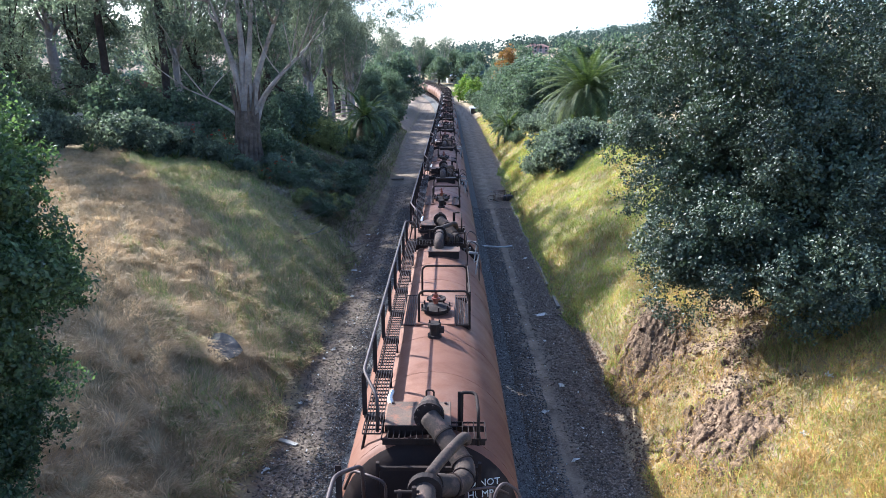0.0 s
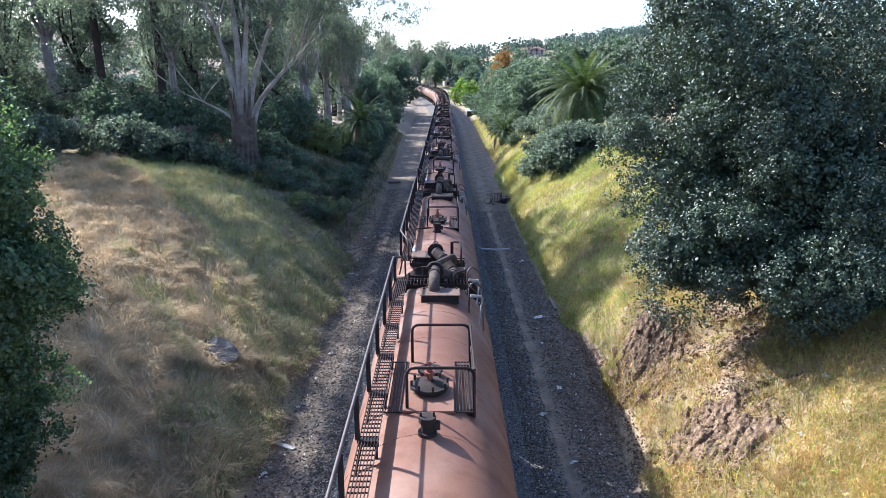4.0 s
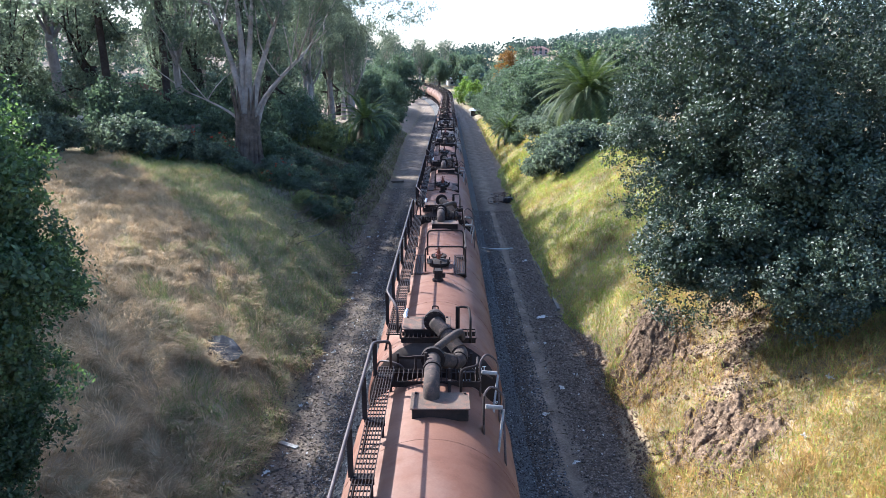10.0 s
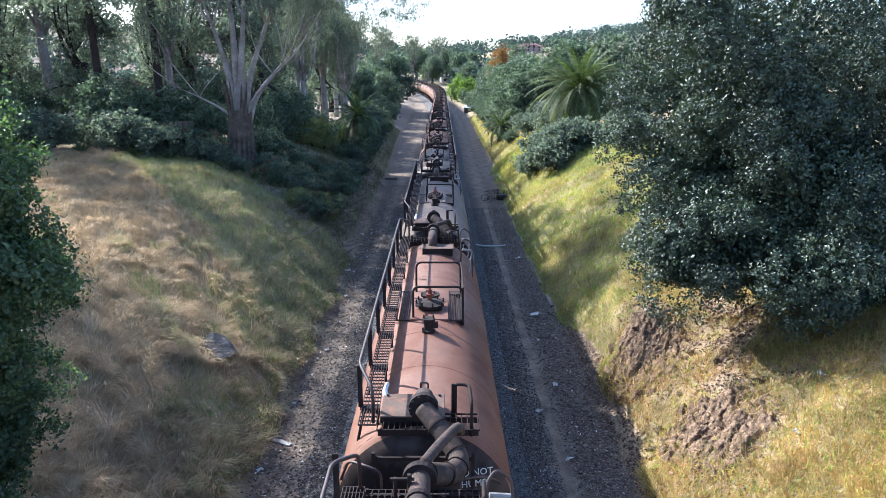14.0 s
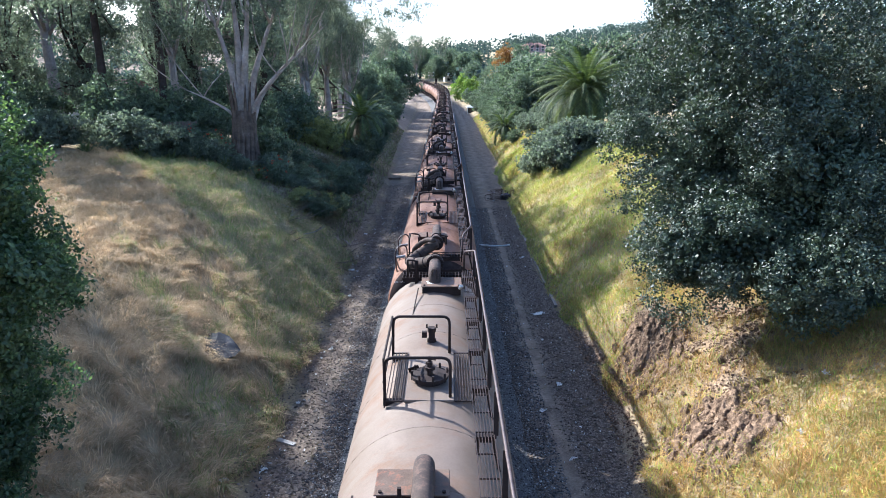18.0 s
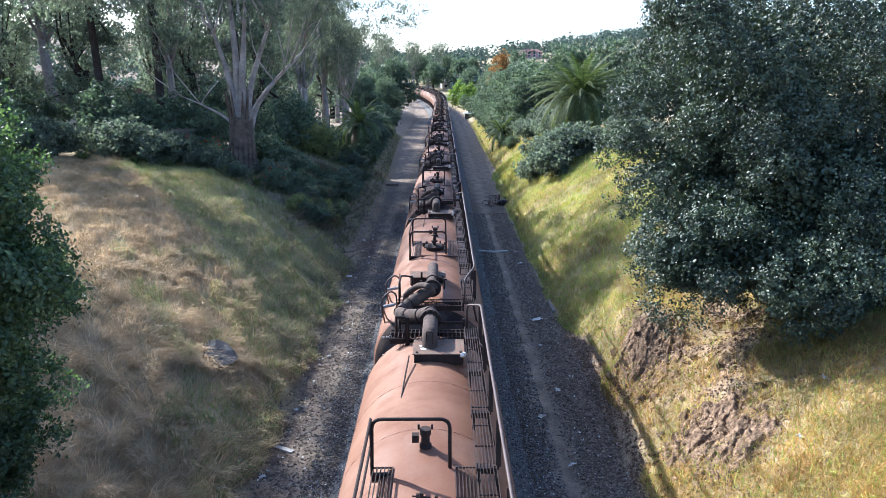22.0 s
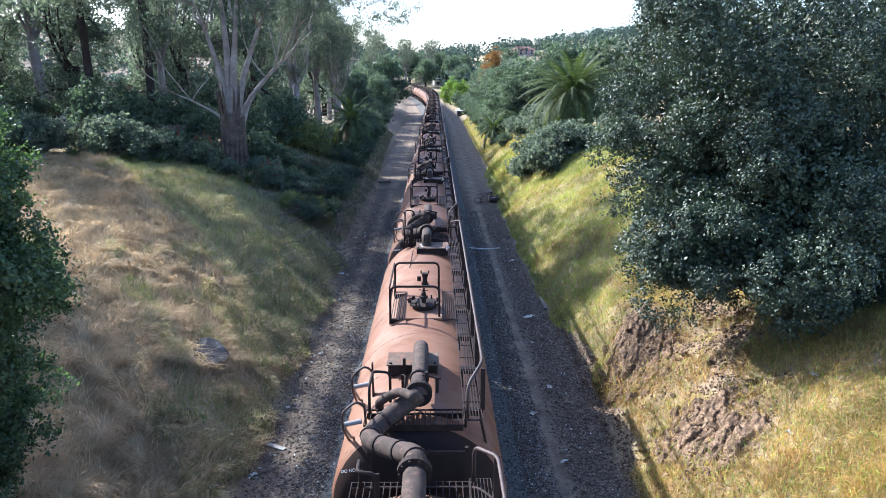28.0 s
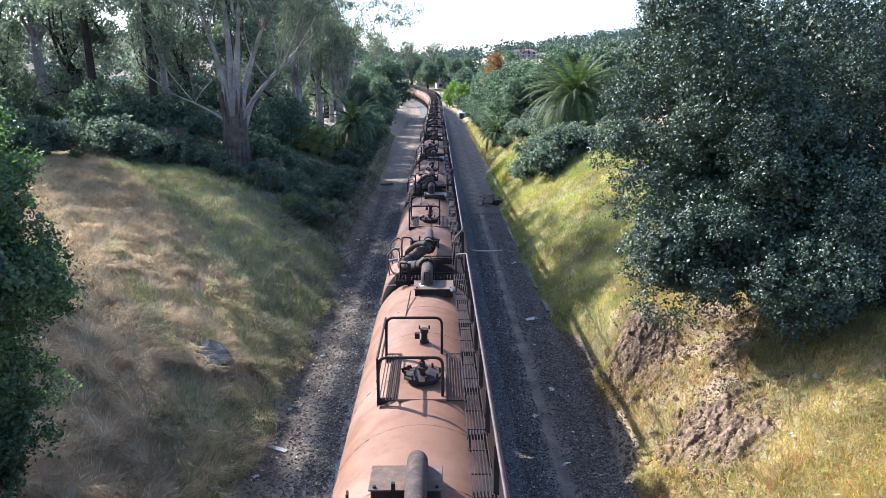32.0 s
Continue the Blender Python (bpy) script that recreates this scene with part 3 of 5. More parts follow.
    if build == "late":
        one("dip_rod", lambda bm: tube(bm, [(0.4, p1 + 0.3, 4.1), (0.44, p1 + 1.0, 4.0), (0.47, p1 + 1.75, 3.92)], 0.016, 6), dk, car, "thin rod lying along the tank")
        one("hinged_flap", lambda bm: box(bm, (0.3, man - 0.62, 4.08), (0.2, 0.22, 0.015), Euler((0.9, 0.3, 0.2)).to_matrix()), dk, car, "small dark hinged flap")

    # nozzle boxes at both ends, with elbow, riser pipe and flanges
    for x, y, sx, sy in ((-0.18, p1, 1.02, 0.78), (0.15, p2, 0.98, 0.6)):
        # dark solid body stands in for the shade in the open gap below the plate
        case = one("nozzle_box", lambda bm: box(bm, (x, y, 4.04), (sx - 0.06, sy - 0.06, 0.22), None, 0.015), dk, car, "nozzle box body, dark for the shaded gap below its plate")
        one("cover_plate", lambda bm: box(bm, (x, y, 4.163), (sx, sy, 0.022), None, 0.008), M["plate"], case, "flat weathered cover plate")
        for dx in (-0.42, 0.42):
            one("bolt", lambda bm: tube(bm, [(x + dx * sx, y + 0.4 * sy, 4.17), (x + dx * sx, y + 0.4 * sy, 4.2)], 0.025, 6), dk, case)
    elbow = one("elbow", lambda bm: tube(bm, spline([(0, p1, 4.1), (0, p1 - 0.05, 4.3), (0, p1 - 0.2, 4.4), (0, f1 + 0.05, 4.4)], 4), 0.155, 16), M["hose"], car, "", True)
    one("flange", lambda bm: tube(bm, [(0, f1 + 0.06, 4.4), (0, f1 - 0.04, 4.4)], 0.23, 20), dk, elbow)
    for k in range(10):
        a = math.pi * k / 5
        one("bolt", lambda bm: tube(bm, [(0.195 * math.cos(a), f1 + 0.09, 4.4 + 0.195 * math.sin(a)), (0.195 * math.cos(a), f1 - 0.07, 4.4 + 0.195 * math.sin(a))], 0.02, 6), gr, elbow)
    one("lever", lambda bm: tube(bm, rounded([(-0.06, p1 + 0.1, 4.2), (-0.06, p1 + 0.1, 4.52), (0.06, p1 + 0.08, 4.52), (0.06, p1 + 0.08, 4.3)], 0.03, 2), 0.016, 6), dk, elbow)
    rp = p2 + (0.12 if build == "early" else -0.25)
    pipe = one("riser_pipe", lambda bm: tube(bm, spline([(0.0, rp, 4.02), (0.0, rp + 0.05, 4.28), (0.0, rp + 0.35, 4.38), (0.0, f2 - 0.5, 4.38), (0.0, f2, 4.36)], 4), 0.14, 16), M["hose"], car, "", True)
    one("flange", lambda bm: tube(bm, [(0, f2 - 0.1, 4.36), (0, f2, 4.36)], 0.22, 20), dk, pipe)
    one("pipe_clamp", lambda bm: tube(bm, [(0, f2 - 0.62, 4.38), (0, f2 - 0.55, 4.38)], 0.165, 16), dk, pipe)
    one("support_frame", lambda bm: (box(bm, (0.3, p2 + 0.75, 4.0), (0.05, 0.7, 0.08)), box(bm, (0.3, p2 + 0.4, 4.1), (0.05, 0.05, 0.5)), box(bm, (0.3, p2 + 1.0, 4.1), (0.05, 0.05, 0.4))), dk, car)
    one("drain_handle", lambda bm: tube(bm, rounded([(-0.62, p1 + 0.3, 4.1), (-0.68, p1 + 0.45, 4.2), (-0.64, p1 + 0.6, 4.26)], 0.05), [0.05, 0.05, 0.045, 0.045, 0.04, 0.04, 0.035], 8), M["white_paint"], car, "white lever handle")
    one("stencil_patch", lambda bm: (box(bm, (0.05, p1 + 0.1, 4.178), (0.26, 0.1, 0.004), Euler((0, 0, 0.3)).to_matrix()), box(bm, (0.12, p1 - 0.04, 4.179), (0.18, 0.07, 0.004), Euler((0, 0, 0.3)).to_matrix())), M["white_paint"], car, "rubbed white paint patch")

    # end platforms, end rails and ladders
    for s in (-1, 1):
        tagged(one("end_platform", lambda bm: grating(bm, -0.72, 0.86, s * 5.93 - 0.26, s * 5.93 + 0.26, 4.05, 0.085, 0.5, 0.035, 0.012), dk, car, "open bar grating at the tank end"), kind="stuff")
        for dy in (-0.2, 0.2):
            one("platform_bracket", lambda bm: box(bm, (0.07, s * 5.93 + dy, 3.97), (1.56, 0.03, 0.09)), dk, car)
        one("end_drop", lambda bm: (box(bm, (-0.75, s * 6.5, 3.1), (0.05, 0.06, 1.5)), box(bm, (0.75, s * 6.5, 3.1), (0.05, 0.06, 1.5)), box(bm, (0, s * 6.5, 3.75), (1.5, 0.05, 0.06))), dk, car)
    one("end_hoop", lambda bm: tube(bm, rounded([(0.48, -5.62, 3.9), (0.48, -5.62, 4.55), (0.72, -5.66, 4.55), (0.74, -6.12, 4.45), (0.74, -6.15, 3.93)], 0.09), 0.026, 8), dk, car, "", True)
    one("end_post", lambda bm: box(bm, (0.48, -5.62, 4.22), (0.09, 0.025, 0.66)), dk, car)
    one("end_rail", lambda bm: tube(bm, rounded([(-1.3, -6.2, 3.2), (-1.15, -6.35, 3.62), (-0.85, -6.62, 3.7), (-0.62, -6.66, 3.62), (-0.62, -6.66, 2.9)], 0.12), 0.022, 8), rs, car, "", True)
    one("end_rail", lambda bm: tube(bm, rounded([(0.55, -6.62, 3.0), (0.55, -6.66, 3.5), (0.95, -6.5, 3.45), (1.2, -6.3, 3.2)], 0.1), 0.02, 8), rs, car, "", True)
    for y in (4.75, 6.1):
        lad = one("ladder_hoop", lambda bm: tube(bm, rounded([(0.86, y - 0.35, 3.7), (0.86, y - 0.1, 4.3), (0.98, y, 4.42), (1.2, y + 0.04, 4.25), (1.2, y, 3.95), (1.2, y - 0.75, 3.3)], 0.16, 4), 0.02, 8), rs, car, "", True)
        one("grab_roll", lambda bm: tube(bm, [(0.9, y - 0.04, 4.06), (1.18, y, 4.02)], 0.04, 10), M["worn_steel"], lad, "pale worn grab roll")
        one("hoop_brace", lambda bm: tube(bm, [(1.2, y - 0.02, 4.0), (1.12, y - 0.35, 3.6), (1.08, y - 0.6, 3.45)], 0.022, 6), M["worn_steel"], lad, "pale worn steel brace")
    one("end_post", lambda bm: box(bm, (0.86, 4.5, 4.0), (0.025, 0.1, 0.75)), dk, car)
    one("end_hoop", lambda bm: tube(bm, rounded([(0.5, 5.2, 3.95), (0.5, 5.2, 4.5), (0.78, 5.25, 4.55), (0.8, 5.75, 4.5), (0.8, 5.8, 3.95)], 0.09), 0.024, 8), dk, car, "", True)
    one("valve_cluster", lambda bm: (tube(bm, [(-0.12, f2 - 0.35, 4.3), (-0.12, f2 - 0.35, 4.6)], 0.03, 8), tube(bm, [(-0.3, f2 - 0.3, 4.25), (-0.3, f2 - 0.3, 4.52)], 0.025, 8), tube(bm, [(-0.36, f2 - 0.3, 4.5), (-0.06, f2 - 0.36, 4.54)], 0.02, 8)), dk, car)

    # hoses across the coupling
    hose_pts = [(0, f1 - 0.04, 4.4), *B["hose"], (0, f2 - CAR - 0.02, 4.36)]
    hose = one("connecting_hose", lambda bm: tube(bm, spline(hose_pts, 8), 0.15, 16), M["hose"], car, "thick ribbed rubber hose", True)
    ribs = spline(hose_pts, 8)
    for i in (6, 14, 20, 26, 33):
        one("hose_clamp", lambda bm: tube(bm, [ribs[i], ribs[i].lerp(ribs[i + 1], 0.45)], 0.168, 16), dk, hose)
    one("vapour_hose", lambda bm: tube(bm, spline([(0.56, -6.4, 4.15), (0.5, -6.75, 4.4), (0.25, -7.3, 4.45), (0.05, -7.85, 4.5)] if build == "early" else [(0.05, -7.6, 4.6), (0.3, -8.0, 4.5), (0.62, -8.3, 4.2), (0.66, -8.4, 4.0)], 6), 0.075, 10), M["hose"], car, "thinner grey rubber hose", True)

    # underframe, trucks and couplers
    for s in (-1, 1):
        one("sill", lambda bm: box(bm, (0, 5.5 * s, 1.0), (0.6, 2.6, 0.45), None, 0.02), dk, car)
        one("saddle", lambda bm: box(bm, (0, 4.7 * s, 1.3), (2.5, 0.5, 0.5), None, 0.03), dk, car)
        one("coupler", lambda bm: (box(bm, (0, 6.72 * s, 0.85), (0.22, 0.5, 0.25)), box(bm, (0.05, 6.88 * s, 0.85), (0.3, 0.16, 0.28))), dk, car)
        one("end_sill", lambda bm: (box(bm, (0, 6.5 * s, 1.15), (2.7, 0.12, 0.25)), box(bm, (-1.25, 6.5 * s, 0.8), (0.05, 0.06, 0.7)), box(bm, (1.25, 6.5 * s, 0.8), (0.05, 0.06, 0.7))), dk, car)
        truck = one("truck", lambda bm: (box(bm, (-1.0, 4.7 * s, 0.5), (0.16, 1.9, 0.28), None, 0.03), box(bm, (1.0, 4.7 * s, 0.5), (0.16, 1.9, 0.28), None, 0.03), box(bm, (0, 4.7 * s, 0.62), (2.1, 0.4, 0.3))), dk, car)
        for dy in (-0.86, 0.86):
            one("wheelset", lambda bm: (tube(bm, [(-0.78, 4.7 * s + dy, 0.42), (-0.65, 4.7 * s + dy, 0.42)], 0.42, 20), tube(bm, [(0.65, 4.7 * s + dy, 0.42), (0.78, 4.7 * s + dy, 0.42)], 0.42, 20), tube(bm, [(-0.78, 4.7 * s + dy, 0.42), (0.78, 4.7 * s + dy, 0.42)], 0.08, 10)), rs, truck)
    for s, head in zip((-1, 1), heads):
        for words, x, z, big in ((("DO NOT", 0.78, 3.36, 0.15), ("HUMP", 0.78, 3.2, 0.15)) if s < 0 else (("DO NOT HUMP", -0.99, 3.3, 0.068),)):
            put_text(words, big, M["white_paint"], head, head_pose(x, z, s))
    one("reporting_mark", lambda bm: [box(bm, (-0.1 + 0.1 * k, -BODY - DISH - 0.005, 3.1), (0.07, 0.03, 0.13)) for k in range(5)], M["white_paint"], heads[0], "worn white stencilled bars")
    return car


def head_pose(x, z, s):
    """On the dished end s of the tank."""
    y = BODY + dish_depth(min(1.0, math.hypot(x, z - AXIS) / R)) + 0.05
    m = Matrix.Translation((x if s < 0 else -x, s * y, z)) @ Euler((radians(90), 0, radians(0 if s < 0 else 180))).to_matrix().to_4x4()
    return m @ Euler((radians(-12), radians(12 if s < 0 else 12), 0)).to_matrix().to_4x4()


def put_text(words, size, material, parent, m):
    cu = bpy.data.curves.new("lettering", "FONT")
    cu.body, cu.size, cu.align_x, cu.extrude, cu.resolution_u = words, size, "CENTER", 0.004, 2
    tmp = bpy.data.objects.new("lettering", cu)
    scene.collection.objects.link(tmp)
    me = bpy.data.meshes.new_from_object(tmp.evaluated_get(bpy.context.evaluated_depsgraph_get()))
    bpy.data.objects.remove(tmp)
    me.materials.clear()
    me.materials.append(material)
    ob = new("lettering", me)
    ob.parent = parent
    ob.matrix_local = m
    return tagged(ob, "white painted words on the tank end")


def along(s):
    """Place and heading of the track at a distance s along it from the bridge."""
    if s <= 130:
        return 0.0, s, 0.0
    y = s
    for _ in range(4):
        y = 130 + (s - 130) - (y - 130) ** 3 / (6 * 1150 ** 2)
    return float(track_x(y)), y, math.degrees(math.atan((y - 130) / 1150))


RED = "rust-brown weathered railway tank car with roof walkway and hoses"
originals = {
    "red": tank_car("tank_red", RED, "early"),
    "brown": tank_car("tank_brown", RED, "late"),
    "pale": tank_car("tank_pale", "pale grey weathered railway tank car with roof walkway", "early"),
    "rusty": tank_car("tank_rusty", "cream tank car streaked with orange rust, roof walkway", "late"),
}
TRAIN = []
used = set()
for k in range(-6, 36):
    look_of = {4: "pale", 5: "rusty"}.get(k, "red" if k < 4 else "brown")
    car = originals[look_of] if look_of not in used else copy_thing(originals[look_of], Matrix())
    used.add(look_of)
    TRAIN.append((k, car, 0 if k <= 4 else 180))


def motions():
    """The train rolls towards and under the bridge at a steady speed."""
    for k, car, turned in TRAIN:
        rows = []
        for t in range(0, 33, 2):
            x, y, a = along(13.75 + CAR * k - SPEED * (t - 9.0))
            rows.append((t, pose(x, y, 0, 0, 0, a + turned)))
        walk(car, rows)

# ---- plants ----
rng = np.random.default_rng(7)


def unit(a):
    return a / np.maximum(np.linalg.norm(a, axis=-1, keepdims=True), 1e-9)


def leaf_mesh(name, centres, size, material, droop=0.0, slim=0.45, up=0.35, away=None):
    """Each leaf is a small folded blade of four points, at its own angle."""
    n = len(centres)
    d = unit(rng.normal(size=(n, 3)) + (0, 0, -droop))
    nrm = unit(rng.normal(size=(n, 3)) + (0, 0, up) + (0 if away is None else away))
    w = unit(np.cross(d, nrm))
    ln = size * rng.uniform(0.6, 1.3, (n, 1))
    lift = unit(np.cross(w, d)) * ln * 0.12
    V = np.stack([centres - d * ln * 0.5, centres + w * ln * slim * 0.5 + lift, centres + d * ln * 0.5, centres - w * ln * slim * 0.5 + lift], 1).reshape(-1, 3)
    a = np.arange(n) * 4
    return mesh_of(name, V, np.concatenate([np.stack([a, a + 1, a + 2], 1), np.stack([a, a + 2, a + 3], 1)]), material)


def clumps(centre, radii, count, per, spread, shell=0.55, floor=None, ragged=0.25):
    """Leaf places: clumps in an uneven ellipsoid, denser towards its outside, with gaps between them."""
    d = unit(rng.normal(size=(count, 3)))
    rad = (shell + (1 - shell) * rng.random((count, 1)) ** 0.6) * (1 + ragged * np.sin(d[:, :1] * 5 + 1) * np.cos(d[:, 1:2] * 4) + ragged * 0.6 * rng.normal(size=(count, 1)) * 0.5)
    c = np.asarray(centre) + d * rad * np.asarray(radii)
    if floor is not None:
        c = c[c[:, 2] > floor]
    p = np.repeat(c, per, 0)
    s = np.repeat(spread * rng.uniform(0.6, 1.4, (len(c), 1)), per, 0)
    o = unit(rng.normal(size=p.shape)) * rng.random((len(p), 1)) ** 0.4
    return p + o * s * (1, 1, 0.7), c, o


def limb(bm, a, b, r0, r1, bend=0.08, n=5, seg=7):
    a, b = Vector(a), Vector(b)
    side = Vector(rng.normal(size=3)).normalized() * (b - a).length * bend
    pts = [a.lerp(b, i / n) + side * math.sin(math.pi * i / n) for i in range(n + 1)]
    tube(bm, pts, [r0 + (r1 - r0) * i / n for i in range(n + 1)], seg)
    return pts


def lobes(crown, count, twigs, per, radius, low):
    """Leaf places on leafy twigs that cover rounded boughs on the outside of the crown; also which way each leaf faces."""
    size = np.array([(r[0] * r[1] * r[2]) ** 0.66 for c, r in crown])
    pick = rng.choice(len(crown), count, p=size / size.sum())
    C, Rr = np.array([crown[i][0] for i in pick]), np.array([crown[i][1] for i in pick])
    d = unit(rng.normal(size=(count, 3)) + (0, 0, 0.15))
    c = C + d * Rr * rng.uniform(0.7, 0.98, (count, 1))
    inside = np.zeros(count, bool)
    for i, (e, r) in enumerate(crown):
        inside |= (np.linalg.norm((c - e) / np.asarray(r), axis=1) < 0.62) & (pick != i)
    ok = ~inside & (c[:, 2] > low)
    c, d = c[ok], d[ok]
    bough = np.repeat(radius * rng.uniform(0.5, 1.3, (len(c), 1)), twigs, 0)
    out = unit(rng.normal(size=(len(c) * twigs, 3)) + np.repeat(d, twigs, 0) * 0.5 + (0, 0, 0.2))
    tip = np.repeat(c, twigs, 0) + out * bough * rng.uniform(0.55, 1.12, (len(out), 1)) * (1, 1, 0.8)
    o = unit(rng.normal(size=(len(tip) * per, 3)))
    spread = np.repeat(rng.uniform(0.09, 0.24, (len(tip), 1)), per, 0)
    way = np.repeat(out, per, 0)
    return np.repeat(tip, per, 0) + o * spread * rng.random((len(o), 1)) ** 0.5 + way * spread * 0.3, c, way * 1.5 + o * 0.6


def tree(name, m, label, category, wood, leaf, trunk_h, trunk_r, crown, leaves, size, limbs=7, spread=0.5, droop=0.0, slim=0.45, shell=0.5, per=40, group="", ragged=0.3, low=0.15, core=0, lobe=0.0, twigs=90):
    """Trunk, limbs that reach into the crown, and a crown of leaf clumps. crown: list of (centre, radii)."""
    t = empty(name, m, label, category, group)
    bm = bmesh.new()
    top = Vector((0.15, 0.1, trunk_h))
    tube(bm, spline([(0, 0, -0.4), (0.05, 0, trunk_h * 0.3), (-0.05, 0.08, trunk_h * 0.65), top], 3), [trunk_r * (1.35 - 0.7 * i / 9) for i in range(10)], 10)
    part("trunk", bm, wood, t, "", True)
    P, C, O = [], [], []
    if lobe:
        p, k, o = lobes(crown, leaves // (per * twigs), twigs, per, lobe, low)
        P, C, O = [p], [k], [o]
    tot = sum((r[0] * r[1] * r[2]) ** 0.6 for c, r in crown)
    for c, r in () if lobe else crown:
        cnt = max(6, int(leaves * (r[0] * r[1] * r[2]) ** 0.6 / tot / per))
        p, k, o = clumps(c, r, cnt, per, spread, shell, low, ragged)
        O.append(o)
        P.append(p)
        C.append(k)
    P, C = np.concatenate(P), np.concatenate(C)
    for i in range(limbs):
        tip = C[rng.integers(len(C))]
        bm = bmesh.new()
        start = top.lerp(Vector((0, 0, trunk_h * 0.6)), rng.random())
        pts = limb(bm, start, tip, trunk_r * 0.42, trunk_r * 0.06, 0.12)
        for j in range(2):
            tip2 = C[np.argsort(np.linalg.norm(C - np.array(pts[3]), axis=1))[rng.integers(1, 12) % len(C)]]
            limb(bm, pts[2 + j], tip2, trunk_r * 0.16, trunk_r * 0.04, 0.1, 4, 5)
        part("limb", bm, wood, t, "", True)
    part_mesh("crown", leaf_mesh("crown", P, size, leaf, droop, slim, 0.5, np.concatenate(O) * (1.0 if lobe else 1.3)), t)
    if core:
        Q = np.concatenate([np.asarray(c) + unit(rng.normal(size=(core, 3))) * rng.random((core, 1)) ** 0.5 * np.asarray(r) * 0.68 for c, r in crown])
        part_mesh("inner_foliage", leaf_mesh("inner_foliage", Q[Q[:, 2] > low], size * 1.8, leaf, 0, 0.65), t, "shaded inner leaves")
    return t


def at(x, y, turn=0.0, dz=0.0):
    return pose(x, y, float(height(x, y)) + dz, 0, 0, turn)


def again(ob, x, y, turn, scale=1.0, tall=None, dz=0.0):
    c = copy_thing(ob, at(x, y, turn, dz))
    c.scale = (scale, scale, tall or scale)
    return c


# the live oak on the right bank
tree("oak_tree", at(13.0, 20.5), "large dark live oak with dense glossy small leaves", "tree", M["bark_dark"], M["leaf_oak"], 2.2, 0.42,
     [((-5.3, -0.8, 2.7), (2.7, 2.7, 1.9)), ((-4.3, -1.0, 4.9), (3.5, 3.4, 2.8)), ((-0.6, -0.5, 2.4), (4.8, 4.6, 3.6)), ((-0.9, -2.6, 0.2), (2.6, 2.6, 1.7)), ((3.2, -0.5, 1.4), (4.8, 4.8, 4.0)), ((0.2, 0, 6.4), (4.8, 4.6, 3.0)), ((3.5, -2.5, 0.0), (3.6, 3.2, 2.2)), ((-6.2, -3.0, 0.45), (1.5, 1.6, 1.2)), ((-5.2, -2.0, 0.4), (1.6, 1.7, 1.2)), ((-3.8, -3.2, 0.15), (1.8, 1.7, 1.2)), ((-2.0, -3.9, -0.4), (1.8, 1.7, 1.3)), ((-4.7, -3.7, 0.9), (1.7, 1.6, 1.3)), ((-3.9, -4.7, 0.7), (1.6, 1.5, 1.3)), ((-3.3, -3.6, 2.5), (2.4, 2.0, 1.7)), ((-1.0, -4.2, 2.1), (2.4, 2.0, 1.8)), ((-5.4, -2.6, 1.7), (1.7, 1.6, 1.3))], 780000, 0.078, 16, 0.55, 0.0, 0.6, 0.62, 24, low=-2.5, core=9000, lobe=0.85)
# the small tree beside the bridge
tree("bay_tree", at(-8.3, 9.5), "small broadleaf tree with bright green leaves beside the bridge", "tree", M["bark_dark"], M["leaf_near"], 2.6, 0.16,
     [((0.2, 0, 2.4), (2.0, 2.3, 1.6)), ((0.75, 0.2, 4.4), (2.1, 2.2, 1.3)), ((0.5, 0.2, 6.2), (2.0, 2.2, 1.3)), ((0.0, -0.4, 0.9), (2.0, 2.2, 1.2)), ((-0.35, 0.3, 7.4), (1.5, 1.8, 1.1))], 230000, 0.085, 7, 0.36, 0.0, 0.55, 0.4, 20, low=-1.0, core=3500, lobe=0.5, twigs=45)


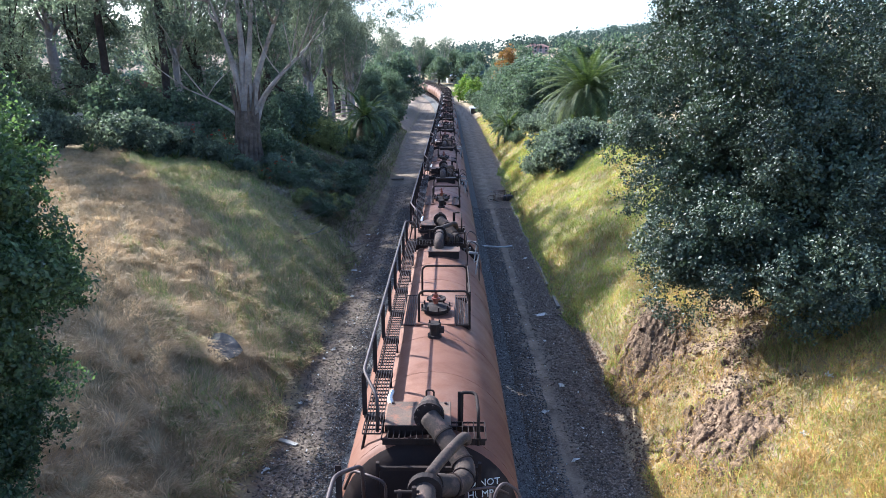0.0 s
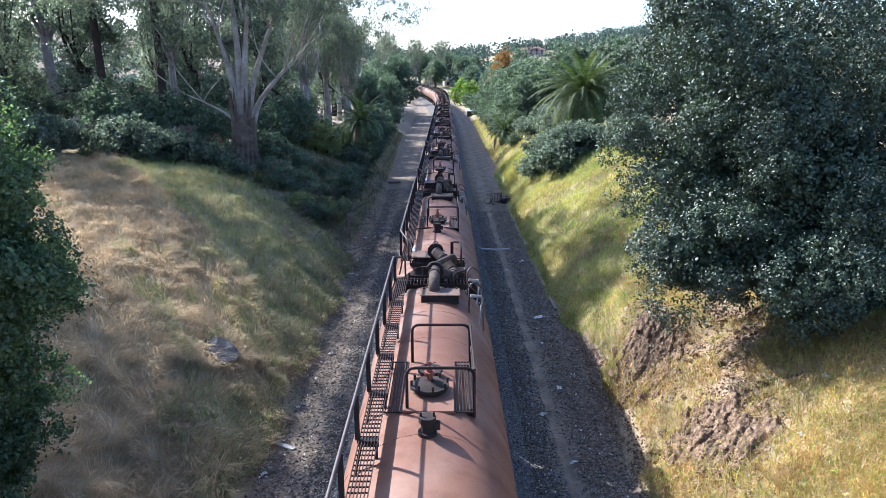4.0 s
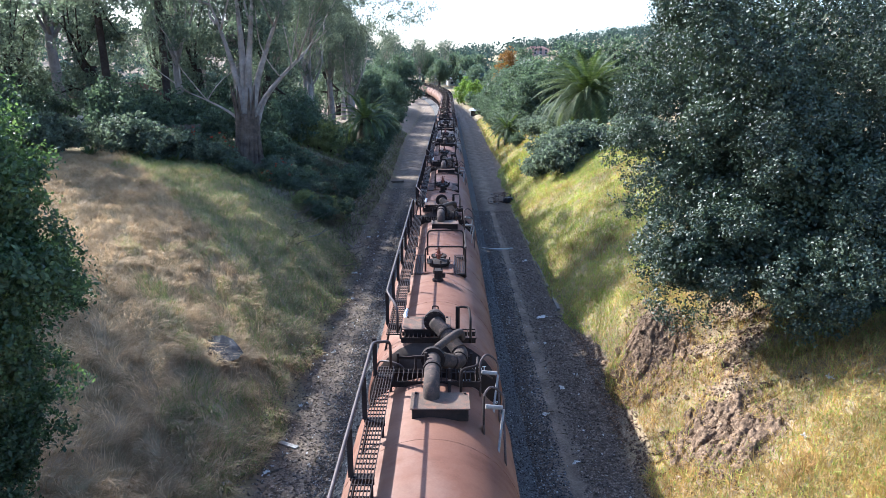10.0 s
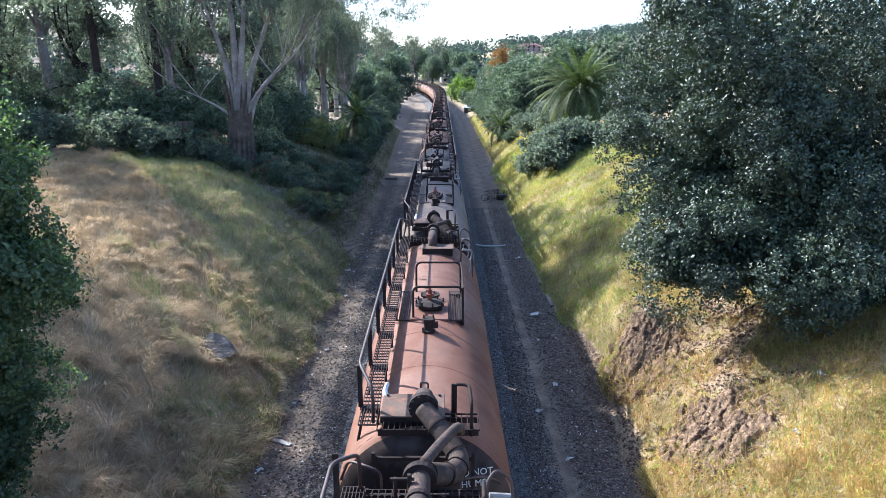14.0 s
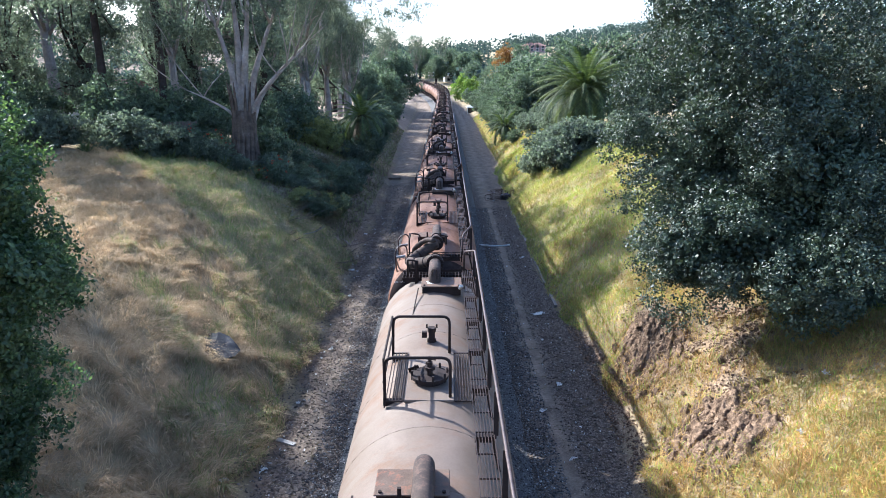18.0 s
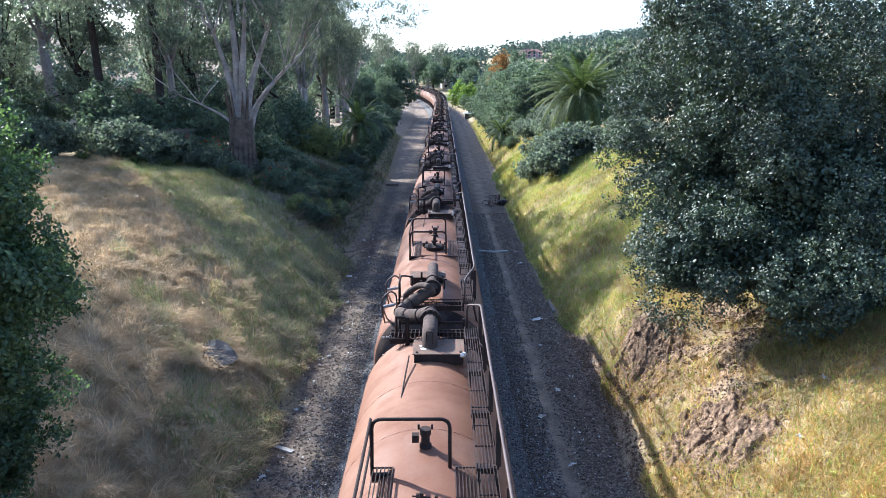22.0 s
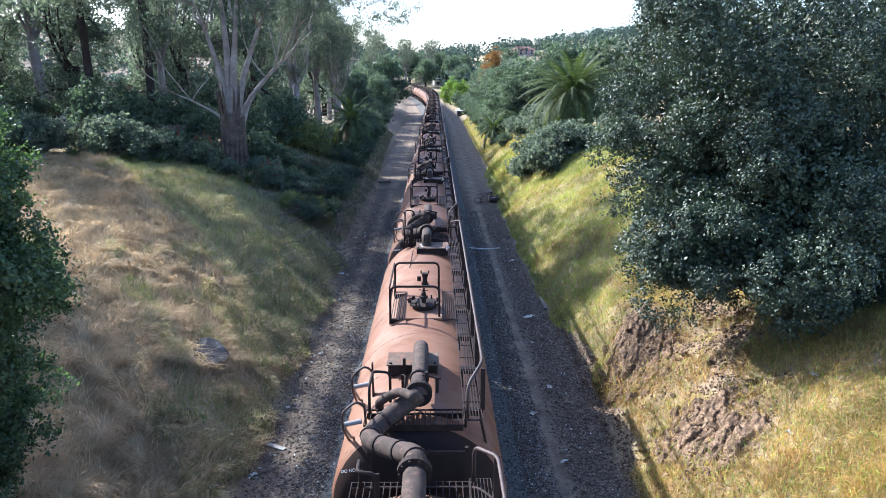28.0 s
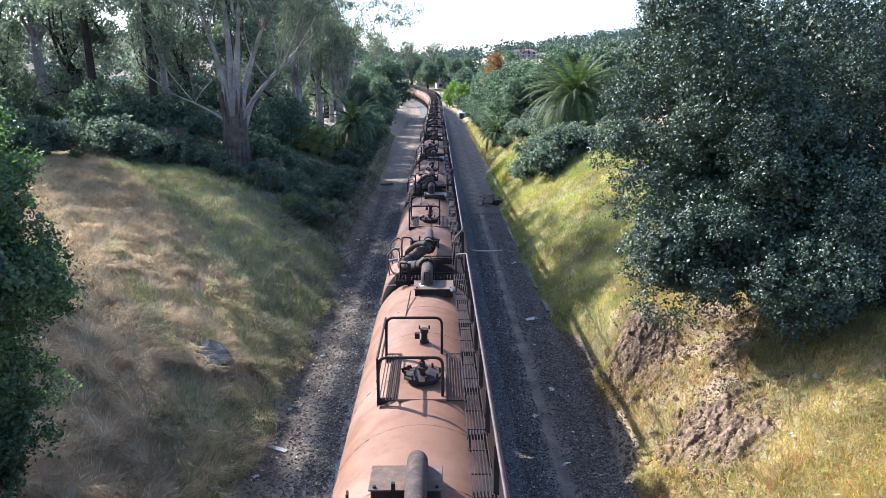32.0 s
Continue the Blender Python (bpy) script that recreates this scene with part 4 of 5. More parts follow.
def gum_tree():
    """The great forked eucalyptus: a fluted bole that parts into many pale stems."""
    t = empty("eucalyptus", at(-12.25, 43.5, 0, -0.2), "huge eucalyptus with pale bark, forked into many stems", "tree")
    bm = bmesh.new()
    tube(bm, [(0, 0, -0.5), (0, 0, 0.4), (0.05, 0, 1.5), (0.1, 0, 2.6), (0.1, 0, 3.4)], [1.1, 0.85, 0.74, 0.74, 0.66], 14)
    part("trunk", bm, M["bark_fibre"], t, "thick fluted peeling bark", True)
    for k in range(16):
        a = k * 0.393
        bm = bmesh.new()
        tube(bm, spline([((0.95 - 0.1 * math.sin(k)) * math.cos(a), 0.95 * math.sin(a), -0.4), (0.05 + 0.68 * math.cos(a + 0.1), 0.68 * math.sin(a + 0.1), 1.4), (0.1 + 0.62 * math.cos(a), 0.6 * math.sin(a), 2.9), (0.12 + (0.7 + 0.25 * abs(math.sin(k * 2.1))) * math.cos(a), 0.62 * math.sin(a), 3.3 + 2.0 * abs(math.sin(k * 2.1)))], 4), [0.2, 0.18, 0.17, 0.16, 0.155, 0.15, 0.145, 0.14, 0.13, 0.11, 0.09, 0.07, 0.03], 6)
        part("bark_ridge", bm, M["bark_fibre"], t, "", True)
    P = []
    for x, y, z, r in ((-2.0, 0.3, 10.5, 0.3), (-0.4, 0.6, 12.5, 0.36), (1.1, -0.2, 12.0, 0.32), (3.0, 0.5, 11.0, 0.3), (5.2, 1.2, 8.5, 0.24), (-4.2, 0, 5.0, 0.13), (4.2, -1.2, 7.0, 0.15)):
        bm = bmesh.new()
        a = Vector((0.1 + x * 0.09, y * 0.1, 2.7))
        pts = [a, a + Vector((x * 0.12, y * 0.2, (z - 2.7) * 0.28)), a + Vector((x * 0.45, y * 0.5, (z - 2.7) * 0.62)), Vector((x, y, z))]
        tube(bm, spline(pts, 4), [r * (1 - 0.075 * i) for i in range(13)], 9)
        part("stem", bm, M["bark_pale"], t, "smooth pale grey-tan stem", True)
        for j in range(4):
            bm = bmesh.new()
            s = pts[2].lerp(pts[3], rng.random())
            e = s + Vector((x * 0.2 + rng.normal() * 1.8, rng.normal() * 1.8, 1.5 + rng.random() * 2.5))
            limb(bm, s, e, r * 0.3, 0.02, 0.15)
            part("branch", bm, M["bark_pale"], t, "", True)
            P.append(clumps(e, (1.7, 1.7, 1.2), 12, 40, 0.5, 0.3)[0])
    # the high and far-reaching clumps are unseen, added to shade the left road
    for c, r, k in (((-1.5, -1.5, 15.5), (8.5, 7, 4.0), 200), ((0, 0, 13), (6, 4, 2.5), 60), ((-4.5, -6.5, 11.0), (5, 5, 2.2), 170), ((5.5, 0.5, 10.5), (3.0, 2.4, 2.2), 70), ((8.0, 0.3, 9.3), (3.2, 2.4, 1.9), 80), ((10.2, 0.5, 10.2), (2.0, 1.6, 1.2), 24), ((-7.9, -10.0, 12.6), (2.9, 7.0, 1.6), 520), ((-4.5, 0.5, 11.5), (3.5, 2.5, 3), 70), ((3.5, 1, 7.4), (1.8, 1.4, 1.3), 14)):
        P.append(clumps(c, r, k, 40, 0.55, 0.3)[0])
    # boughs out of view, added to carry the shading clumps
    for e in ((-8.0, -7.0, 12.4), (-8.6, -12.5, 12.6), (-6.5, -9.0, 12.8)):
        bm = bmesh.new()
        limb(bm, (-1.6, 0.25, 11.0), e, 0.16, 0.03, 0.1)
        part("branch", bm, M["bark_pale"], t, "", True)
    part_mesh("crown", leaf_mesh("crown", np.concatenate(P), 0.2, M["leaf_gum"], 0.9, 0.22), t, "drooping grey-green leaves")


gum_tree()

# kinds of trees and shrubs that stand in many places
K = {}
K["broad"] = tree("broadleaf_tree", at(14, 92), "rounded green broadleaf tree beside the line", "tree", M["bark_dark"], M["leaf_broad"], 2.2, 0.3,
                  [((0, 0, 4.4), (3.2, 3.2, 2.8)), ((1.4, 0.6, 3.0), (2.4, 2.4, 2.0)), ((-1.5, -0.5, 3.4), (2.3, 2.4, 2.1)), ((0.3, 0, 6.4), (2.0, 2.0, 1.8))], 9000, 0.34, 5, 0.7, 0, 0.55, 0.5, 30, "trees beside the line")
K["dark"] = tree("evergreen_tree", at(-15, 60), "tall dark evergreen tree in the woods", "tree", M["bark_dark"], M["leaf_dark"], 5.0, 0.36,
                 [((0, 0, 6.5), (2.6, 2.6, 3.4)), ((0.5, 0.3, 10.5), (2.3, 2.3, 3.4)), ((-0.5, 0, 3.4), (2.4, 2.4, 1.6)), ((0.2, 0, 13.5), (1.5, 1.5, 2.2))], 6300, 0.33, 6, 0.7, 0.3, 0.4, 0.35, 30, "trees of the left wood")
K["gum"] = tree("eucalyptus_tree", at(-18, 75), "tall thin eucalyptus with grey-green crown", "tree", M["bark_pale"], M["leaf_gum"], 8.0, 0.3,
                [((0, 0, 11), (3.0, 3.0, 3.0)), ((1.6, 0, 14), (2.4, 2.4, 2.2)), ((-1.6, 0.6, 13), (2.2, 2.2, 2.0)), ((0.5, 0.5, 7.6), (1.6, 1.6, 1.3))], 7000, 0.32, 8, 0.7, 0.9, 0.25, 0.35, 30, "eucalyptus trees")
K["pine"] = tree("pine_tree", at(-19.4, 49.5), "tall pine with a bare dark trunk and sparse crown", "tree", M["bark_dark"], M["leaf_dark"], 13.0, 0.2,
                 [((0, 0, 10.5), (3.2, 3.2, 2.2)), ((0.5, 0.3, 14.0), (2.8, 2.8, 2.4)), ((-1.2, 0, 7.6), (2.0, 2.0, 0.9)), ((1.4, -0.4, 6.2), (1.8, 1.6, 0.7))], 6000, 0.3, 10, 0.6, 0.3, 0.35, 0.3, 30, "trees of the left wood")
K["bush"] = tree("shrub", at(9.2, 52), "dense dark green shrub on the bank", "shrub", M["bark_dark"], M["leaf_dark"], 0.6, 0.1,
                 [((0, 0, 1.1), (1.9, 1.9, 1.2)), ((0.9, 0.4, 0.9), (1.3, 1.3, 0.9)), ((-1.0, -0.3, 1.3), (1.2, 1.2, 1.0))], 5000, 0.24, 4, 0.4, 0, 0.5, 0.4, 30, "shrubs on the banks")
K["green"] = tree("green_shrub", at(-7.0, 62), "leafy mid-green shrub along the cutting", "shrub", M["bark_dark"], M["leaf_broad"], 0.6, 0.1,
                  [((0, 0, 1.2), (1.7, 1.7, 1.3)), ((0.8, 0.4, 2.0), (1.1, 1.1, 0.9)), ((-0.9, -0.3, 1.0), (1.2, 1.2, 0.9))], 5000, 0.22, 4, 0.4, 0, 0.5, 0.4, 30, "shrubs on the banks")
K["dry"] = tree("dry_shrub", at(-6.6, 39.5), "dry brown tangled shrub on the wooded bank", "shrub", M["bark_dark"], M["leaf_dry"], 0.5, 0.06,
                 [((0, 0, 1.0), (1.7, 1.7, 1.1)), ((0.8, 0.4, 0.8), (1.3, 1.3, 0.9))], 3500, 0.2, 6, 0.45, 0, 0.35, 0.3, 24, "shrubs on the banks")
K["dry"].scale = (0.4, 0.4, 0.4)
K["lime"] = tree("lime_shrub", at(4.7, 205), "bright lime-green bush beside the track", "shrub", M["bark_dark"], M["leaf_lime"], 1.2, 0.15,
                 [((0, 0, 3.2), (3.0, 3.0, 3.0)), ((0.5, 0, 5.4), (2.0, 2.0, 2.0))], 5000, 0.45, 4, 0.8, 0, 0.55, 0.5, 30)
K["yellow"] = tree("yellow_shrub", at(-10.6, 58.5), "yellow-green shrub lit by the sun", "shrub", M["bark_dark"], M["leaf_yellow"], 0.5, 0.08,
                   [((0, 0, 1.1), (1.6, 1.4, 1.3)), ((0.7, 0, 1.9), (0.9, 0.9, 0.8))], 4500, 0.17, 4, 0.35, 0, 0.4, 0.4, 30)
K["orange"] = tree("copper_tree", at(16.2, 190), "copper-orange foliage tree among green ones", "tree", M["bark_dark"], M["leaf_orange"], 4.0, 0.3,
                   [((0, 0, 8), (3.4, 3.2, 4.2)), ((-0.5, 0, 12), (2.4, 2.2, 3.0))], 6000, 0.5, 5, 0.9, 0, 0.5, 0.45, 30)


def stand(kind, places):
    for x, y, a, s in places:
        again(K[kind], x, y, a, s)


stand("broad", ((9.5, 88, 20, 0.8), (12, 97, 120, 1.1), (11, 106, 220, 1.15), (15.5, 88, 300, 1.2), (13, 112, 80, 1.3), (17, 105, 40, 1.1), (11.5, 118, 90, 0.95), (20, 125, 10, 1.3), (14, 140, 200, 1.2), (22, 150, 130, 1.4), (30, 135, 70, 1.4), (12.5, 165, 20, 1.2), (18, 180, 250, 1.3), (28, 172, 80, 1.5), (38, 160, 300, 1.5)))
stand("broad", ((34, 118, 33, 1.2), (26, 100, 190, 1.2), (44, 190, 20, 1.6), (16, 225, 45, 1.5), (28, 240, 110, 1.6), (10, 262, 77, 1.4), (42, 250, 10, 1.7), (56, 215, 99, 1.7), (22, 290, 160, 1.6), (50, 300, 20, 1.8), (70, 270, 60, 1.8), (8, 320, 140, 1.7)))
stand("broad", ((-10.2, 152, 10, 1.45), (-12.5, 164, 70, 1.3), (-10.5, 138, 200, 0.9), (-16, 150, 10, 1.1), (-14, 128, 100, 0.9), (-17, 178, 50, 1.2), (-23, 205, 20, 1.4), (34, 330, 0, 2.0), (-30, 330, 80, 1.8), (-12, 345, 30, 1.8), (60, 350, 10, 2.0), (90, 330, 60, 2.0), (24, 72, 10, 1.3), (20, 84, 77, 1.2), (31, 80, 140, 1.5), (40, 95, 20, 1.5)))
stand("broad", ((-4, 322, 20, 1.5), (9, 322, 80, 1.5), (-9, 352, 140, 1.7), (14, 345, 30, 1.6), (3, 356, 200, 1.7)))
stand("dark", ((-25.5, 52, 90, 1.0), (-36, 52, 200, 1.1), (-24, 70, 130, 1.1), (-41, 62, 20, 1.2), (-21, 88, 300, 1.3)))
stand("dark", ((-45, 50, 10, 1.15), (-54, 58, 10, 1.4), (-17, 104, 33, 1.3), (-27, 104, 190, 1.6), (-20, 130, 45, 1.3), (-31, 142, 110, 1.6), (-50, 132, 77, 1.9), (-24, 168, 10, 1.5), (-34, 186, 99, 1.6), (-31, 47, 160, 0.8), (-33, 45, 60, 1.0)))
stand("dark", ((-29, 78, 70, 1.3), (-37, 74, 10, 1.3), (-44, 72, 200, 1.3), (-62, 80, 20, 1.5), (-74, 74, 120, 1.6), (-33, 84, 60, 1.2), (-47, 80, 160, 1.3), (-41, 104, 20, 1.4), (-55, 92, 260, 1.5), (-64, 68, 200, 1.4), (-50, 66, 90, 1.2), (-28, 96, 10, 1.2)))
K["pine"].scale = (1.15, 1.15, 1.25)
stand("pine", ((-23.5, 49.5, 80, 1.2), (-15.8, 56.5, 130, 1.1), (-38, 60, 110, 1.1)))
stand("gum", ((-14.5, 74, 40, 0.9), (-16.0, 82, 90, 1.0), (-19, 100, 10, 1.2), (-24, 125, 200, 1.3), (-30, 230, 130, 1.5), (-20, 262, 70, 1.4), (-38, 270, 20, 1.6), (-12, 300, 250, 1.4), (-26, 310, 80, 1.6), (-46, 240, 300, 1.6), (-2, 340, 10, 1.3), (-28, 145, 10, 1.4), (-20, 160, 120, 1.2), (-34, 100, 44, 1.5)))
# the first four stand out of view, added to shade the left bank and road
stand("gum", ((-20.5, 25.0, 40, 0.8), (-24, 23.0, 160, 0.85), (-23.5, 29, 250, 0.85), (-21, 19.5, 90, 0.75), (-30.5, 46, 200, 1.1), (-17.5, 60, 140, 1.0), (-24, 64, 20, 1.1), (-12.5, 66, 70, 0.85), (-10.5, 80, 30, 0.8), (-12, 88, 130, 0.9), (-15, 92, 10, 1.1), (-17, 116, 80, 1.1), (-42, 84, 130, 1.6), (-36, 66, 60, 1.5)))
stand("bush", ((8.3, 49, 40, 1.0), (7.2, 53, 90, 0.75), (9.8, 50.5, 10, 1.1), (8.6, 56, 200, 1.0), (10.8, 52, 70, 0.9), (-16, 41.5, 20, 0.9), (-19, 42.5, 130, 1.1), (-22.5, 41, 60, 1.0), (-26, 40, 250, 1.1), (-13.4, 41.5, 80, 0.6), (-10.2, 42.5, 80, 0.6), (-30, 38, 99, 1.0)))
stand("bush", ((-7.2, 53, 190, 0.6), (-7.6, 60, 20, 0.7), (9, 100, 10, 1.2), (-10, 92, 60, 1.2), (-10.5, 104, 30, 1.3), (-8.2, 41.5, 210, 0.45), (-7.0, 45.0, 50, 0.45), (-11.8, 40.2, 120, 0.45), (-9.2, 40.6, 10, 0.4), (-6.4, 48, 80, 0.4), (-6.6, 52, 20, 0.45), (12.5, 46, 20, 0.7), (13.5, 50, 60, 0.9), (13.0, 66, 10, 1.1), (10.5, 66, 100, 0.9), (9.4, 72, 55, 0.9), (12, 76, 200, 1.2), (15.5, 60, 20, 1.2), (9.5, 78, 10, 0.8)))
stand("green", ((-8.2, 67, 40, 1.0), (-8.6, 73, 90, 1.1), (-9.0, 84, 10, 1.1), (-9.4, 96, 200, 1.1), (-9.8, 112, 20, 1.2), (-10.6, 126, 130, 1.3), (9.0, 84, 60, 1.0), (9.2, 92, 250, 0.8), (9.6, 108, 80, 1.3), (9.4, 124, 10, 1.2), (9.2, 140, 44, 1.2), (-6.6, 46, 33, 0.7), (-11.6, 46.5, 190, 0.9), (-15, 45.5, 20, 1.0), (-11.5, 142, 66, 1.4), (-12.8, 160, 166, 1.5)))
stand("green", ((-7.2, 40.5, 10, 0.35), (-8.6, 43.0, 60, 0.5), (-6.4, 50, 140, 0.4), (-7.4, 47.5, 80, 0.5), (-9.6, 46.0, 20, 0.6), (-6.6, 56, 200, 0.5), (-7.0, 63, 30, 0.55), (-6.9, 70, 77, 0.5), (-7.3, 79, 120, 0.6), (-7.4, 89, 15, 0.6), (-7.7, 100, 99, 0.7), (-8.2, 118, 44, 0.8), (-8.8, 133, 10, 0.8), (7.6, 74, 10, 0.5), (7.4, 82, 100, 0.6), (7.3, 97, 55, 0.7), (7.6, 115, 10, 0.8), (7.4, 130, 60, 0.7)))
stand("green", ((-13, 50, 10, 1.2), (-17.5, 47, 60, 1.3), (-21, 46, 140, 1.4), (-27, 43, 80, 1.2), (-34, 39.5, 200, 1.4), (-12.5, 56, 20, 1.4), (-11, 61, 100, 1.2)))
stand("green", ((-16, 62, 10, 1.4), (-20, 64, 60, 1.5), (-25, 60, 140, 1.4), (-30, 63, 80, 1.6), (-35, 60, 200, 1.5), (-41, 57, 20, 1.6), (-46, 58, 100, 1.5), (-14, 68, 44, 1.3)))
for i in range(34):
    y = 37.5 + 15 * rng.random()
    again(K[("dry", "green", "yellow", "dry", "bush")[i % 5]], -5.3 - (0.25 + 0.75 * rng.random()) * (3.0 + 0.12 * (y - 37)), y, 360 * rng.random(), 0.25 + 0.25 * rng.random())
stand("green", ((8.4, 150, 20, 1.3), (8.0, 168, 90, 1.4), (9.5, 182, 10, 1.6), (7.0, 190, 200, 1.4)))
again(K["lime"], 7.5, 198, 80, 0.9)
again(K["yellow"], -9.6, 59.0, 140, 0.9)
again(K["yellow"], -11.3, 57.5, 20, 0.9)


def far_woods():
    """Wooded hills in the distance: crowns of many coarse leaf clumps."""
    n = 3000
    y = 230 + 1150 * rng.random(n) ** 1.2
    x = (rng.random(n) * 2 - 1) * (60 + y * 0.85)
    u = x - track_x(y)
    ok = ((np.abs(u) > 9 + 0.02 * y) | (y > 420)) & ~((y < 432) & (np.abs(x - 0.1225 * y) < 0.03 * y))
    x, y = x[ok], y[ok]
    z = height(x, y)
    size = rng.uniform(3.0, 6.0, len(x)) * (1 + y / 1600)
    per = 56
    c = np.repeat(np.stack([x, y, z + size * 0.75], 1), per, 0)
    s = np.repeat(size, per)[:, None]
    P = c + unit(rng.normal(size=c.shape)) * (0.55 + 0.45 * rng.random((len(c), 1))) * s * (1, 1, 0.95)
    tagged(new("far_woods", leaf_mesh("far_woods", P, 2.0, M["leaf_far"], 0.0, 0.7, 0.6)), "wooded hillsides in the distance", "woods", kind="stuff")


far_woods()


def palm(m, trunk_h, crown_r, fronds, dead, label):
    """Date palm: stout trunk, arching feather fronds, each with its leaflets, and hanging dead ones."""
    t = empty("palm_tree", m, label, "palm tree")
    bm = bmesh.new()
    tube(bm, [(0, 0, -0.4), (0, 0, trunk_h * 0.5), (0, 0, trunk_h), (0, 0, trunk_h + 0.6)], [0.5, 0.45, 0.52, 0.25], 12)
    part("trunk", bm, M["bark_dark"], t)
    for k in range(fronds + dead):
        live = k < fronds
        az = k * 2.39996
        rise = (1.5 - 1.95 * (k / fronds)) if live else -1.0 - 0.4 * rng.random()
        ln = crown_r * (rng.uniform(0.85, 1.15) if live else rng.uniform(0.55, 0.85))
        V, F = [], []
        pts, p, e = [], Vector((0.2 * math.cos(az), 0.2 * math.sin(az), trunk_h + 0.4)), rise
        for i in range(15):
            pts.append(p.copy())
            p = p + Vector((math.cos(az) * math.cos(e), math.sin(az) * math.cos(e), math.sin(e))) * ln / 14
            e -= (0.085 + 0.05 * k / fronds) if live else 0.03
        for i in range(1, 15):
            fwd = (pts[i] - pts[i - 1]).normalized()
            side = fwd.cross(Vector((0, 0, 1))).normalized()
            w = 0.36 * math.sin(math.pi * (0.12 + 0.85 * i / 15)) * ln / 3.2
            for s in (-1, 1):
                for q in (0.0, 0.2, 0.4, 0.6, 0.8):
                    b = pts[i - 1].lerp(pts[i], q)
                    tip = b + side * s * w + fwd * w * 0.75 + Vector((0, 0, -0.45 * w))
                    n0 = len(V)
                    V += [b, b + fwd * 0.055, tip]
                    F.append((n0, n0 + 1, n0 + 2))
            n0 = len(V)
            V += [pts[i - 1] - side * 0.03, pts[i - 1] + side * 0.03, pts[i]]
            F.append((n0, n0 + 1, n0 + 2))
        part_mesh("frond", mesh_of("frond", V, F, M["leaf_palm" if live else "leaf_dead"]), t, "" if live else "dry brown hanging frond")


palm(at(11.6, 58), 3.0, 4.6, 110, 30, "large feather palm with arching green fronds")
palm(at(7.3, 83, 30), 1.3, 2.8, 30, 8, "young feather palm at the foot of the trees")
palm(at(-7.3, 64, 80), 3.6, 3.5, 36, 90, "palm with a thick skirt of dead fronds")


# grass: single blades on the banks
def grass(name, n, x0, x1, y0, y1, tall, wide, material, label, keep=None, lie=0.45, near=1.25, swirl=0.0):
    x, y = rng.uniform(x0, x1, n), y0 + (y1 - y0) * rng.random(n) ** near
    if keep is not None:
        ok = keep(x, y)
        x, y = x[ok], y[ok]
    n = len(x)
    b = np.stack([x, y, height(x, y) - 0.02], 1)
    h = tall * rng.uniform(0.5, 1.35, n) * (0.9 + 0.25 * wobble(x, y, 1.1))
    az = rng.uniform(0, 2 * np.pi, n)
    side = np.stack([np.cos(az), np.sin(az), 0 * az], 1) * (wide * rng.uniform(0.6, 1.4, n))[:, None]
    lean = np.stack([rng.normal(0.15, lie, n), rng.normal(-0.1, lie, n), np.ones(n)], 1)
    tuft = 2 * np.pi * wobble(x, y, 0.9, 2) + 1.5 * wobble(x, y, 3.1, 5)
    lean[:, 0] += swirl * np.cos(tuft)
    lean[:, 1] += swirl * np.sin(tuft)
    mid = b + unit(lean * (0.5, 0.5, 1)) * (h * 0.45)[:, None]
    top = b + unit(lean * (1.4, 1.4, 0.8)) * h[:, None]
    V = np.stack([b, mid + side, top, mid - side], 1).reshape(-1, 3)
    a = np.arange(n) * 4
    F = np.concatenate([np.stack([a, a + 1, a + 3], 1), np.stack([a + 1, a + 2, a + 3], 1)])
    tagged(new(name, mesh_of(name, V, F, material)), label, "grass", kind="stuff")


def left_bank(x, y):
    return (y < 36.5 + 0.6 * (-x - 6) + 1.5 * wobble(x, y, 0.8)) & (x < toes(y)[0] - 0.15 + 0.35 * wobble(x, y, 1.3))


def straw(x, y):
    """Where the left bank has dried out: above zero straw, below it green."""
    return wobble(x, y, 0.28, 1) + 0.45 * wobble(x, y, 1.7, 4) + 0.34 * (-x - 7.7) + 0.11 * (21 - y) - 2.2 * ease(y + 0.5 * x, 21, 29)


def wooded_bank(x, y):
    return (x < toes(y)[0] - 0.3) & ~left_bank(x, y)


def right_bank(x, y):
    u = x
    bare = np.exp(-((u - 6.75) / 0.95) ** 2 - ((y - 14.7) / 1.6) ** 2) + np.exp(-((u - 6.6) / 0.8) ** 2 - ((y - 20.4) / 1.9) ** 2) + 0.8 * np.exp(-((u - 8.7) / 1.0) ** 2 - ((y - 19.4) / 2.6) ** 2)
    return (x > toes(y)[1] + 0.35 - 0.45 * ease(y, 17.5, 20.5) + 0.25 * wobble(x, y, 1.3)) & (bare + 0.55 * np.exp(-((u - 7.7) / 0.8) ** 2 - ((y - 17.2) / 1.5) ** 2) + 0.4 * wobble(x, y, 3.0) + 0.25 * np.sin(x * 97.3 + y * 71.9) < 0.5)


grass("dry_grass", 330000, -21, -4.2, 8, 44, 0.5, 0.0085, M["grass_dry"], "tall dry straw-coloured grass on the bank", lambda x, y: left_bank(x, y) & ((np.sin(x * 83.1 + y * 61.7) > 0.3) | (straw(x, y) > -0.4)), 0.7, 1.25, 1.5)
grass("green_grass", 130000, -18, -4.2, 8, 46, 0.5, 0.0065, M["grass_green"], "green grass at the foot of the bank", lambda x, y: left_bank(x, y) & (straw(x, y) < 0.0), 0.5, 1.25, 0.7)
grass("brush", 20000, -14, -5.0, 36, 110, 0.6, 0.012, M["grass_green"], "rough green undergrowth on the wooded bank", wooded_bank, 0.7)
